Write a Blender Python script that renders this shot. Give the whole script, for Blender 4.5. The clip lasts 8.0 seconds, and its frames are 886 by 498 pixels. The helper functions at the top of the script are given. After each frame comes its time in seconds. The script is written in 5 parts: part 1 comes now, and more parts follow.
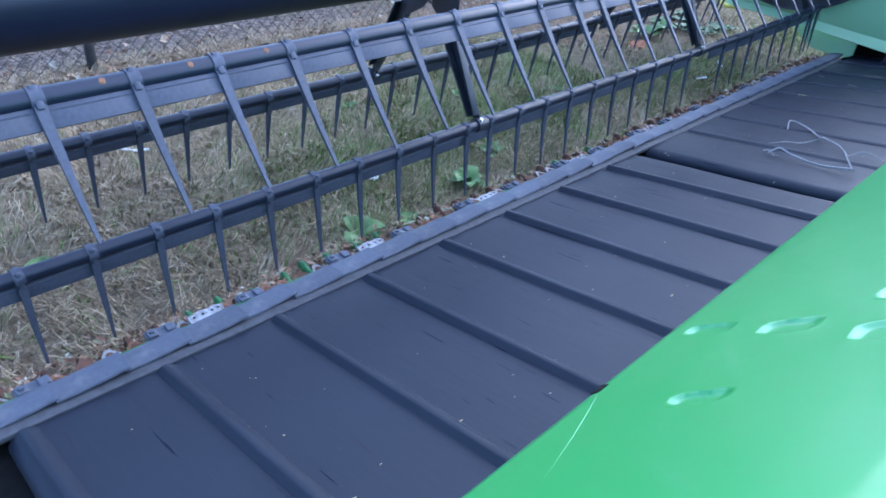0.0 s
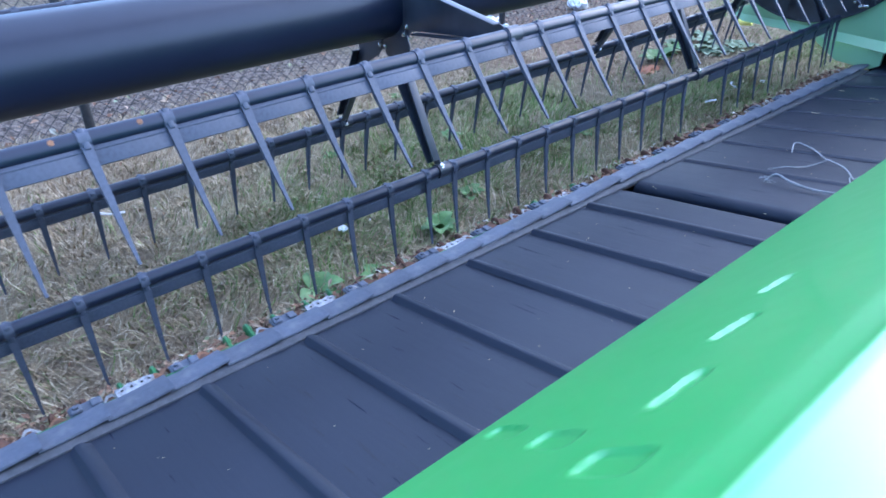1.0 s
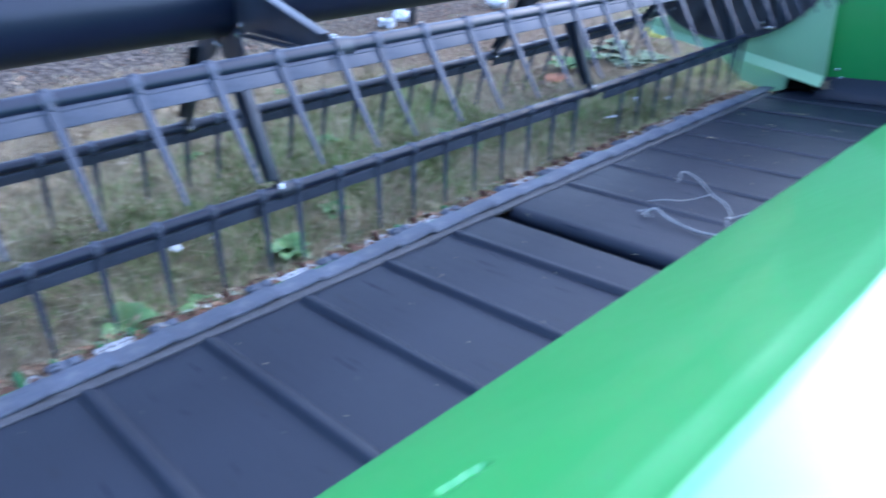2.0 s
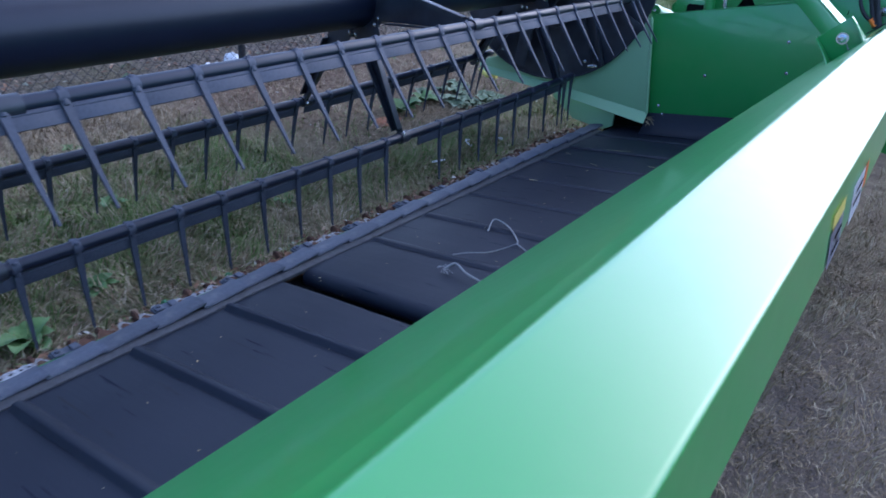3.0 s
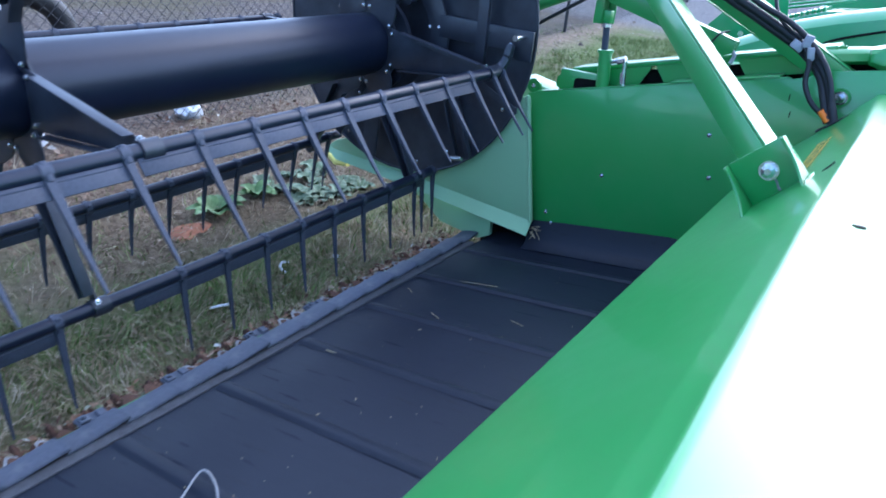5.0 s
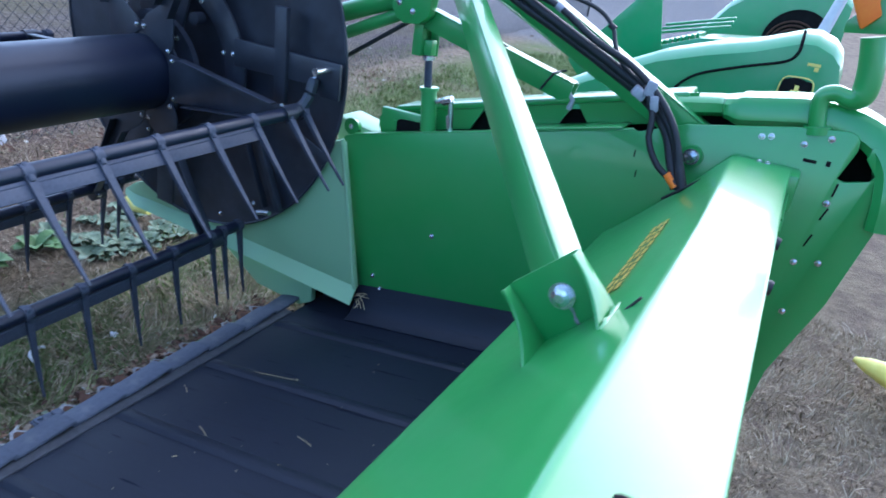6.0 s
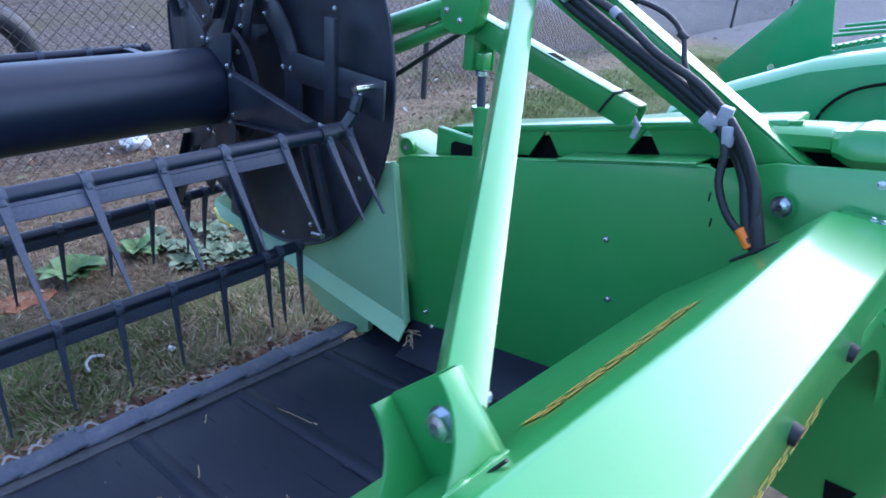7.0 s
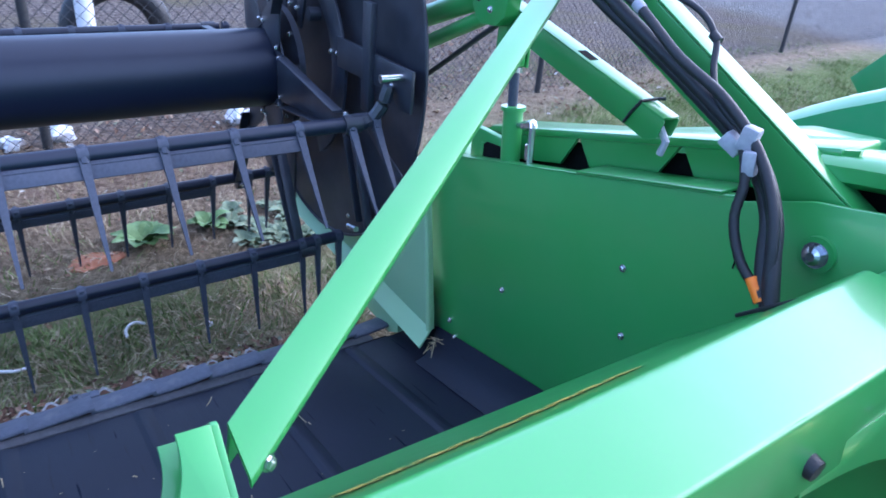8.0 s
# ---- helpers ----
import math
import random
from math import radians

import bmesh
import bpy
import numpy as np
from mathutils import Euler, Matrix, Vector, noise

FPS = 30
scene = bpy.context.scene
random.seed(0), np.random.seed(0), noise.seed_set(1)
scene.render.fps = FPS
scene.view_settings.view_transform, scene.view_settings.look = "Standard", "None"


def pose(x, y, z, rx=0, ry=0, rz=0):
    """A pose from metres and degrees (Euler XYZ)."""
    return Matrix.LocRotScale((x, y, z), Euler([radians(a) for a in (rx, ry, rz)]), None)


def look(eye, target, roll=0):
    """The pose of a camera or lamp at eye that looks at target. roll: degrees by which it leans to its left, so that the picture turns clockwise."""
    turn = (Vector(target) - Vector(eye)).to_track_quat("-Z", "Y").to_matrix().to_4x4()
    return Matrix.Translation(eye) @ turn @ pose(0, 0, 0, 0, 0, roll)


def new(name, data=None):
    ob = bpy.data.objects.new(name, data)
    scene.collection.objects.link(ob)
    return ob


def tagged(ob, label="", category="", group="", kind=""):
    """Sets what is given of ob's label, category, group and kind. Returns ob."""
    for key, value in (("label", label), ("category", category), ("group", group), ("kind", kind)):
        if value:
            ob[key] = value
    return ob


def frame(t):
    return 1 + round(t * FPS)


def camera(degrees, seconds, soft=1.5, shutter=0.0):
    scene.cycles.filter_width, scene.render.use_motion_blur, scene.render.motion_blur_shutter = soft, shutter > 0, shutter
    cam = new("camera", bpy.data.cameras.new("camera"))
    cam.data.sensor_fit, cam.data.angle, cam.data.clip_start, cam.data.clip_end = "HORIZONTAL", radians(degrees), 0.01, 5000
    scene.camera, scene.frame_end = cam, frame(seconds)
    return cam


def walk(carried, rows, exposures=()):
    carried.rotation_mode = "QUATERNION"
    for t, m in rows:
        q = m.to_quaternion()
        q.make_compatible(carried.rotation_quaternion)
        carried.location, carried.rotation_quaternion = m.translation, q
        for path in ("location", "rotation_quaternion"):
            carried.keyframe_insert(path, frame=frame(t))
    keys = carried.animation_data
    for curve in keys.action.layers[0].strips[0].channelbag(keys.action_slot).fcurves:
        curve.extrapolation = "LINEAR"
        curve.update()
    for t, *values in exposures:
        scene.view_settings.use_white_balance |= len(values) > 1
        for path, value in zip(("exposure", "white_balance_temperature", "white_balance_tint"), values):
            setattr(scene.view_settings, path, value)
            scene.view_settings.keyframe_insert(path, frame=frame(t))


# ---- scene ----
cam = camera(65.65, 8.0, 1.7, 0.3)
PATH = [
    (0, (1.574, -2.826, 1.580), (0.427, -1.604, 0.489), 5.35),
    (0.5, (1.650, -2.708, 1.610), (0.471, -1.508, 0.529), 2.22),
    (1, (1.749, -2.410, 1.600), (0.441, -1.292, 0.579), -0.60),
    (1.5, (1.756, -2.190, 1.598), (0.430, -1.164, 0.508), 0.44),
    (2, (1.733, -1.883, 1.608), (0.556, -0.652, 0.557), 4.62),
    (2.2, (1.742, -1.780, 1.629), (0.765, -0.365, 0.608), 7.07),
    (3.3, (1.894, -1.091, 1.579), (0.855, 0.346, 0.655), 4.46),
    (3.5, (1.863, -0.893, 1.574), (0.807, 0.533, 0.649), 3.67),
    (4, (1.731, -0.446, 1.606), (0.807, 1.076, 0.694), 5.51),
    (4.2, (1.693, -0.318, 1.600), (0.800, 1.232, 0.704), 5.76),
    (5.3, (1.663, 0.637, 1.663), (0.656, 2.153, 0.834), 5.53),
    (5.5, (1.641, 0.823, 1.670), (0.689, 2.383, 0.858), 6.93),
    (6, (1.703, 1.138, 1.695), (0.910, 2.784, 0.881), 7.65),
    (6.5, (1.799, 1.438, 1.729), (0.709, 2.887, 0.884), 4.42),
    (7, (1.875, 1.694, 1.720), (0.672, 3.043, 0.865), 4.69),
    (7.5, (1.882, 1.951, 1.707), (0.570, 3.184, 0.833), 7.12),
    (8, (1.982, 2.095, 1.723), (0.545, 3.146, 0.813), 5.30),
]
EXPOSURES = [(0, 2.05, 4900, 13), (0.5, 2.19, 4900, 13), (2.2, 2.28, 4900, 13), (3.3, 0.80, 4950, 18), (4.2, 1.06, 4950, 12), (5.3, 1.85, 5050, 13), (6.4, 1.52, 5050, 13), (7.2, 1.75, 5050, 18), (8, 1.90, 5050, 20)]
walk(cam, [(t, look(eye, target, roll)) for t, eye, target, roll in PATH], EXPOSURES)

# ---- light ----
world = bpy.data.worlds.new("sky")
scene.world = world
world.use_nodes = True
wn = world.node_tree
sky = wn.nodes.new("ShaderNodeTexSky")
sky.sky_type = "NISHITA"
sky.sun_disc = False
sky.sun_elevation = radians(34)
sky.sun_rotation = radians(8)
sky.air_density, sky.dust_density, sky.ozone_density = 1.0, 2.0, 1.5
wn.links.new(sky.outputs[0], wn.nodes["Background"].inputs[0])
wn.nodes["Background"].inputs[1].default_value = 0.15

sun_data = bpy.data.lights.new("sun", "SUN")
sun_data.energy, sun_data.angle, sun_data.color = 0.9, radians(140), (1.0, 0.99, 0.97)
sun = new("sun", sun_data)
sun.matrix_world = look((1, 9, 17), (0, 0, 0))


# ---- materials ----
def material(name, build):
    m = bpy.data.materials.new(name)
    m.use_nodes = True
    nt = m.node_tree
    build(nt, nt.nodes["Principled BSDF"])
    return m


def coords(nt, scale=(1, 1, 1)):
    tc = nt.nodes.new("ShaderNodeTexCoord")
    mp = nt.nodes.new("ShaderNodeMapping")
    mp.inputs["Scale"].default_value = scale
    nt.links.new(tc.outputs["Object"], mp.inputs[0])
    return mp.outputs[0]


def noise_tex(nt, vec, scale, detail=4.0, rough=0.55):
    n = nt.nodes.new("ShaderNodeTexNoise")
    n.inputs["Scale"].default_value, n.inputs["Detail"].default_value, n.inputs["Roughness"].default_value = scale, detail, rough
    nt.links.new(vec, n.inputs["Vector"])
    return n.outputs["Fac"]


def ramp(nt, fac, stops):
    r = nt.nodes.new("ShaderNodeValToRGB")
    while len(r.color_ramp.elements) < len(stops):
        r.color_ramp.elements.new(0.5)
    for e, (p, c) in zip(r.color_ramp.elements, stops):
        e.position, e.color = p, (*c, 1) if len(c) == 3 else (c[0], c[0], c[0], 1)
    nt.links.new(fac, r.inputs[0])
    return r.outputs["Color"]


def mix(nt, fac, a, b, mode="MIX"):
    m = nt.nodes.new("ShaderNodeMix")
    m.data_type, m.blend_type = "RGBA", mode
    for sock, v in ((m.inputs["Factor"], fac), (m.inputs["A"], a), (m.inputs["B"], b)):
        if isinstance(v, (int, float)):
            sock.default_value = v
        elif isinstance(v, tuple):
            sock.default_value = (*v, 1)
        else:
            nt.links.new(v, sock)
    return m.outputs["Result"]


def maths(nt, op, a, b=0.5, clamp=False):
    m = nt.nodes.new("ShaderNodeMath")
    m.operation, m.use_clamp = op, clamp
    for sock, v in zip(m.inputs, (a, b)):
        if isinstance(v, (int, float)):
            sock.default_value = v
        else:
            nt.links.new(v, sock)
    return m.outputs[0]


def bump(nt, bsdf, height, strength=0.2, distance=0.002):
    b = nt.nodes.new("ShaderNodeBump")
    b.inputs["Strength"].default_value, b.inputs["Distance"].default_value = strength, distance
    nt.links.new(height, b.inputs["Height"])
    nt.links.new(b.outputs[0], bsdf.inputs["Normal"])


def painted(c1, c2, rough=0.25, coat=0.35, wobble=0.25, dust=(0.35, 0.33, 0.28), dusty=0.12, coat_rough=0.16, spec=0.5):
    """Sprayed metal: a slightly wavy gloss, faint dust."""
    def build(nt, b):
        v = coords(nt)
        big = noise_tex(nt, v, 2.3, 3)
        fine = noise_tex(nt, v, 22, 2, 0.5)
        col = mix(nt, big, c1, c2)
        d = maths(nt, "MULTIPLY", ramp(nt, noise_tex(nt, v, 6, 3, 0.6), [(0.35, (0,)), (0.85, (1,))]), dusty)
        col = mix(nt, d, col, dust)
        nt.links.new(col, b.inputs["Base Color"])
        r = maths(nt, "ADD", maths(nt, "MULTIPLY", fine, 0.05), rough - 0.025)
        nt.links.new(r, b.inputs["Roughness"])
        b.inputs["Coat Weight"].default_value, b.inputs["Coat Roughness"].default_value = coat, coat_rough
        b.inputs["Specular IOR Level"].default_value = spec
        if wobble:
            bump(nt, b, maths(nt, "MULTIPLY", noise_tex(nt, v, 4, 0), wobble), 0.4, 0.006)
    return build


def rough_stuff(c1, c2, scale=30, rough=0.7, spec=0.3, strength=0.3, metal=0.0, c3=None):
    def build(nt, b):
        v = coords(nt)
        n = noise_tex(nt, v, scale, 5, 0.65)
        col = mix(nt, ramp(nt, n, [(0.3, (0,)), (0.7, (1,))]), c1, c2)
        if c3:
            col = mix(nt, ramp(nt, noise_tex(nt, v, scale * 0.22, 4), [(0.55, (0,)), (0.68, (1,))]), col, c3)
        info = nt.nodes.new("ShaderNodeObjectInfo")
        col = mix(nt, maths(nt, "MULTIPLY", info.outputs["Random"], 0.25), col, (0.0, 0.0, 0.0))
        nt.links.new(col, b.inputs["Base Color"])
        b.inputs["Roughness"].default_value, b.inputs["Specular IOR Level"].default_value, b.inputs["Metallic"].default_value = rough, spec, metal
        bump(nt, b, n, strength, 0.003)
    return build


GREEN = material("green_paint", painted((0.048, 0.262, 0.056), (0.056, 0.292, 0.064), 0.30, 0.42, 0.03, dusty=0.05, coat_rough=0.06, spec=0.52))
GREEN_DIVIDER = material("green_plastic", painted((0.29, 0.49, 0.26), (0.32, 0.52, 0.29), 0.42, 0.1, 0.35))
GREEN_FAR = material("green_hood", painted((0.040, 0.27, 0.085), (0.050, 0.30, 0.098), 0.3, 0.4, 0.3))
BLACK = material("black_paint", painted((0.011, 0.013, 0.021), (0.015, 0.0175, 0.027), 0.42, 0.08, 0.15, (0.105, 0.115, 0.145), 0.36))
TUBE_BLACK = material("black_tube_paint", painted((0.0065, 0.0092, 0.021), (0.009, 0.012, 0.027), 0.37, 0.08, 0.05, (0.05, 0.06, 0.10), 0.06, 0.2, 0.38))
TINE = material("grey_plastic", rough_stuff((0.045, 0.051, 0.074), (0.066, 0.074, 0.103), 90, 0.6, 0.35, 0.12))
RUBBER = material("rubber_flap", rough_stuff((0.066, 0.075, 0.105), (0.10, 0.112, 0.15), 45, 0.55, 0.45, 0.35, 0, (0.13, 0.137, 0.16)))
STEEL = material("zinc_bolt", rough_stuff((0.60, 0.61, 0.63), (0.75, 0.75, 0.76), 120, 0.24, 0.5, 0.1, 0.95))
WORN = material("worn_steel", rough_stuff((0.22, 0.21, 0.20), (0.40, 0.39, 0.38), 80, 0.5, 0.5, 0.3, 0.6, (0.25, 0.10, 0.04)))
RUST = material("rusty_steel", rough_stuff((0.065, 0.038, 0.027), (0.13, 0.065, 0.040), 70, 0.85, 0.2, 0.6, 0, (0.05, 0.043, 0.04)))
RUST_SPOT = material("orange_rust", rough_stuff((0.16, 0.085, 0.05), (0.24, 0.13, 0.075), 150, 0.9, 0.1, 0.4))
HOSE = material("black_hose", rough_stuff((0.014, 0.014, 0.016), (0.022, 0.022, 0.025), 120, 0.5, 0.4, 0.3))
CLAMP = material("grey_clamp", rough_stuff((0.32, 0.32, 0.36), (0.42, 0.42, 0.46), 60, 0.5, 0.4, 0.1))
YELLOW = material("yellow_decal", rough_stuff((0.88, 0.74, 0.16), (0.94, 0.82, 0.22), 40, 0.45, 0.4, 0.05))
ORANGE = material("orange_tape", rough_stuff((0.92, 0.19, 0.012), (0.97, 0.26, 0.018), 40, 0.5, 0.4, 0.1))
WHITE = material("white_decal", rough_stuff((0.7, 0.7, 0.72), (0.8, 0.8, 0.82), 30, 0.5, 0.4, 0.05))
# near black for holes, seams and print, and for shade under panel and belts
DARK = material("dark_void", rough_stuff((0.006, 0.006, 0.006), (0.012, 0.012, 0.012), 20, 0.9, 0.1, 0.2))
TWINE = material("twine", rough_stuff((0.22, 0.22, 0.23), (0.44, 0.44, 0.44), 150, 0.9, 0.1, 0.5))
STRAW = material("straw", rough_stuff((0.42, 0.33, 0.18), (0.58, 0.48, 0.3), 90, 0.8, 0.2, 0.3))
WIRE = material("galvanised_wire", rough_stuff((0.028, 0.029, 0.031), (0.050, 0.051, 0.055), 40, 0.6, 0.3, 0.2))
POST = material("dark_post", rough_stuff((0.02, 0.02, 0.022), (0.04, 0.04, 0.042), 40, 0.6, 0.4, 0.2))


def belt_build(nt, b):
    v = coords(nt)
    streak = noise_tex(nt, coords(nt, (2.0, 60, 20)), 1.0, 5, 0.7)
    cloud = noise_tex(nt, v, 3.0, 5, 0.6)
    col = mix(nt, cloud, (0.0078, 0.0106, 0.0205), (0.014, 0.0180, 0.0315))
    col = mix(nt, ramp(nt, streak, [(0.62, (0,)), (0.70, (0.8,))]), col, (0.006, 0.006, 0.008))
    dust = ramp(nt, noise_tex(nt, v, 190, 2, 0.5), [(0.74, (0,)), (0.8, (0.18,))])
    col = mix(nt, dust, col, (0.25, 0.23, 0.2))
    nt.links.new(col, b.inputs["Base Color"])
    nt.links.new(maths(nt, "ADD", maths(nt, "MULTIPLY", cloud, 0.2), 0.42), b.inputs["Roughness"])
    scuff = ramp(nt, noise_tex(nt, coords(nt, (1.3, 75, 20)), 1.0, 2, 0.5), [(0.70, (0.35,)), (0.725, (0.04,))])
    nt.links.new(scuff, b.inputs["Specular IOR Level"])
    h = maths(nt, "ADD", maths(nt, "MULTIPLY", noise_tex(nt, coords(nt, (1.5, 9, 3)), 1.0, 3), 1.0), maths(nt, "MULTIPLY", streak, 0.3))
    bump(nt, b, h, 0.35, 0.006)


BELT = material("draper_rubber", belt_build)


def ground_build(nt, b):
    v = coords(nt)
    patch = noise_tex(nt, v, 0.9, 5, 0.6)
    mid = noise_tex(nt, v, 5, 6, 0.7)
    clump = noise_tex(nt, v, 17, 5, 0.7)
    fine = noise_tex(nt, coords(nt, (60, 60, 60)), 1.0, 6, 0.75)
    dry = mix(nt, fine, (0.17, 0.13, 0.085), (0.46, 0.37, 0.25))
    soil = mix(nt, fine, (0.13, 0.095, 0.07), (0.32, 0.24, 0.175))
    grass = mix(nt, fine, (0.07, 0.09, 0.028), (0.20, 0.24, 0.085))
    col = mix(nt, ramp(nt, mid, [(0.42, (0,)), (0.6, (1,))]), dry, soil)
    col = mix(nt, ramp(nt, clump, [(0.36, (0.3,)), (0.6, (0,))]), col, (0.05, 0.038, 0.028))
    sx = nt.nodes.new("ShaderNodeSeparateXYZ")
    nt.links.new(v, sx.inputs[0])
    x, y = sx.outputs[0], sx.outputs[1]
    # dark trodden soil behind the middle of the machine
    trod = maths(nt, "MULTIPLY", maths(nt, "MULTIPLY", maths(nt, "SUBTRACT", x, 1.3), 2.0, True), maths(nt, "MULTIPLY", maths(nt, "SUBTRACT", maths(nt, "ADD", mid, 1.9), y), 0.9, True))
    col = mix(nt, maths(nt, "MULTIPLY", trod, 0.8), col, mix(nt, fine, (0.085, 0.068, 0.062), (0.28, 0.23, 0.205)))
    # the mown strip in front of the machine and the verge past its end are greener
    strip = maths(nt, "SUBTRACT", 1.0, maths(nt, "MULTIPLY", maths(nt, "ABSOLUTE", maths(nt, "ADD", x, 1.1)), 0.75), True)
    verge = maths(nt, "SUBTRACT", 2.0, maths(nt, "MULTIPLY", maths(nt, "ABSOLUTE", maths(nt, "SUBTRACT", y, 11.0)), 0.30), True)
    near = maths(nt, "LESS_THAN", x, 1.4)
    inside = maths(nt, "MULTIPLY", maths(nt, "ADD", maths(nt, "ADD", x, maths(nt, "MULTIPLY", y, 0.12)), maths(nt, "ADD", mid, 1.75)), 1.4, True)
    verge = maths(nt, "MULTIPLY", verge, inside)
    bare = maths(nt, "MULTIPLY", maths(nt, "MULTIPLY", maths(nt, "SUBTRACT", y, 1.2), 1.4, True), maths(nt, "MULTIPLY", maths(nt, "SUBTRACT", -0.75, x), 2.5, True), True)
    bare = maths(nt, "MULTIPLY", bare, maths(nt, "MULTIPLY", maths(nt, "SUBTRACT", 5.0, y), 1.4, True), True)
    col = mix(nt, maths(nt, "MULTIPLY", bare, 0.75), col, mix(nt, ramp(nt, clump, [(0.4, (0,)), (0.6, (1,))]), (0.075, 0.045, 0.030), mix(nt, fine, (0.13, 0.085, 0.058), (0.30, 0.215, 0.155))))
    strip = maths(nt, "MULTIPLY", strip, maths(nt, "SUBTRACT", 1.0, maths(nt, "MULTIPLY", bare, 0.85)))
    strip = maths(nt, "MULTIPLY", strip, maths(nt, "ADD", maths(nt, "MULTIPLY", maths(nt, "ADD", y, 1.7), 0.7, True), 0.12))
    green = maths(nt, "MULTIPLY", maths(nt, "MAXIMUM", strip, verge), near)
    green = maths(nt, "MULTIPLY", green, ramp(nt, patch, [(0.30, (0,)), (0.46, (1,))]))
    col = mix(nt, green, col, grass)
    # pale stony ground beyond the fence, then a grey gravel track
    wild = maths(nt, "MULTIPLY", maths(nt, "SUBTRACT", maths(nt, "SUBTRACT", -2.7, x), maths(nt, "MULTIPLY", y, 0.09)), 1.5, True)
    stony = mix(nt, ramp(nt, clump, [(0.40, (0,)), (0.58, (1,))]), (0.052, 0.042, 0.036), mix(nt, fine, (0.105, 0.084, 0.070), (0.29, 0.245, 0.21)))
    stony = mix(nt, ramp(nt, noise_tex(nt, v, 0.45, 5, 0.6), [(0.46, (0,)), (0.62, (0.75,))]), stony, mix(nt, fine, (0.058, 0.050, 0.028), (0.19, 0.165, 0.095)))
    col = mix(nt, wild, col, stony)
    road = maths(nt, "SUBTRACT", maths(nt, "ADD", y, maths(nt, "MULTIPLY", x, 0.25)), 14.5)
    road = maths(nt, "MULTIPLY", maths(nt, "ADD", road, maths(nt, "MULTIPLY", mid, 1.5)), 0.6, True)
    road = maths(nt, "MULTIPLY", road, maths(nt, "LESS_THAN", x, -1.0))
    col = mix(nt, road, col, mix(nt, ramp(nt, clump, [(0.35, (0,)), (0.65, (1,))]), mix(nt, fine, (0.08, 0.078, 0.076), (0.18, 0.175, 0.17)), mix(nt, fine, (0.15, 0.145, 0.14), (0.30, 0.29, 0.28))))
    nt.links.new(col, b.inputs["Base Color"])
    b.inputs["Roughness"].default_value, b.inputs["Specular IOR Level"].default_value = 0.95, 0.1
    bump(nt, b, maths(nt, "ADD", fine, maths(nt, "MULTIPLY", clump, 2.0)), 0.9, 0.03)


GROUND = material("dry_turf", ground_build)


# ---- mesh helpers ----
def finish(bm, name, mat, smooth=False):
    me = bpy.data.meshes.new(name)
    bm.normal_update()
    bm.to_mesh(me)
    bm.free()
    me.materials.append(mat)
    if smooth:
        me.polygons.foreach_set("use_smooth", [True] * len(me.polygons))
        me.set_sharp_from_angle(angle=radians(38))
    return me


def part(name, bm, mat, parent, label="", smooth=True):
    ob = new(name, finish(bm, name, mat, smooth))
    ob.parent = parent
    if label:
        tagged(ob, label)
    return ob


def shared(name, me, parent, m):
    ob = new(name, me)
    ob.parent = parent
    ob.matrix_basis = m
    return ob


def thing(name, label, category, m=None, group="", kind=""):
    ob = new(name)
    ob.empty_display_size = 0.1
    if m:
        ob.matrix_basis = m
    return tagged(ob, label, category, group, kind)


def box(bm, lo, hi, bevel=0.0, m=None):
    lo, hi = Vector(lo), Vector(hi)
    r = bmesh.ops.create_cube(bm, size=1, matrix=Matrix.Translation((lo + hi) / 2) @ Matrix.Diagonal((*(hi - lo), 1)))
    vs = r["verts"]
    if bevel:
        es = list({e for v in vs for e in v.link_edges})
        r = bmesh.ops.bevel(bm, geom=es, offset=bevel, segments=2, profile=0.5, affect="EDGES")
        vs = r["verts"]
    if m:
        bmesh.ops.transform(bm, matrix=m, verts=list({v for v in vs}))
    return bm


def tube(bm, a, b, r1, r2=None, seg=16, caps=True):
    a, b = Vector(a), Vector(b)
    d = b - a
    m = Matrix.Translation((a + b) / 2) @ d.to_track_quat("Z", "Y").to_matrix().to_4x4()
    bmesh.ops.create_cone(bm, cap_ends=caps, segments=seg, radius1=r1, radius2=r1 if r2 is None else r2, depth=d.length, matrix=m)
    return bm


def prism(bm, pts, depth, m, bevel=0.0):
    """A plate: an outline in the plane of m, thick along its z."""
    vs = [bm.verts.new(m @ Vector((x, y, 0))) for x, y in pts]
    f = bm.faces.new(vs)
    r = bmesh.ops.extrude_face_region(bm, geom=[f])
    up = [g for g in r["geom"] if isinstance(g, bmesh.types.BMVert)]
    off = (m.to_3x3() @ Vector((0, 0, depth)))
    bmesh.ops.translate(bm, vec=off, verts=up)
    if bevel:
        es = list({e for v in vs + up for e in v.link_edges})
        bmesh.ops.bevel(bm, geom=es, offset=bevel, segments=2, profile=0.5, affect="EDGES")
    bmesh.ops.recalc_face_normals(bm, faces=bm.faces[:])
    return bm


def plane_y(y):
    """Outline (x, z) laid in the plane at y, thick towards +y."""
    return Matrix(((1, 0, 0, 0), (0, 0, 1, y), (0, 1, 0, 0), (0, 0, 0, 1)))


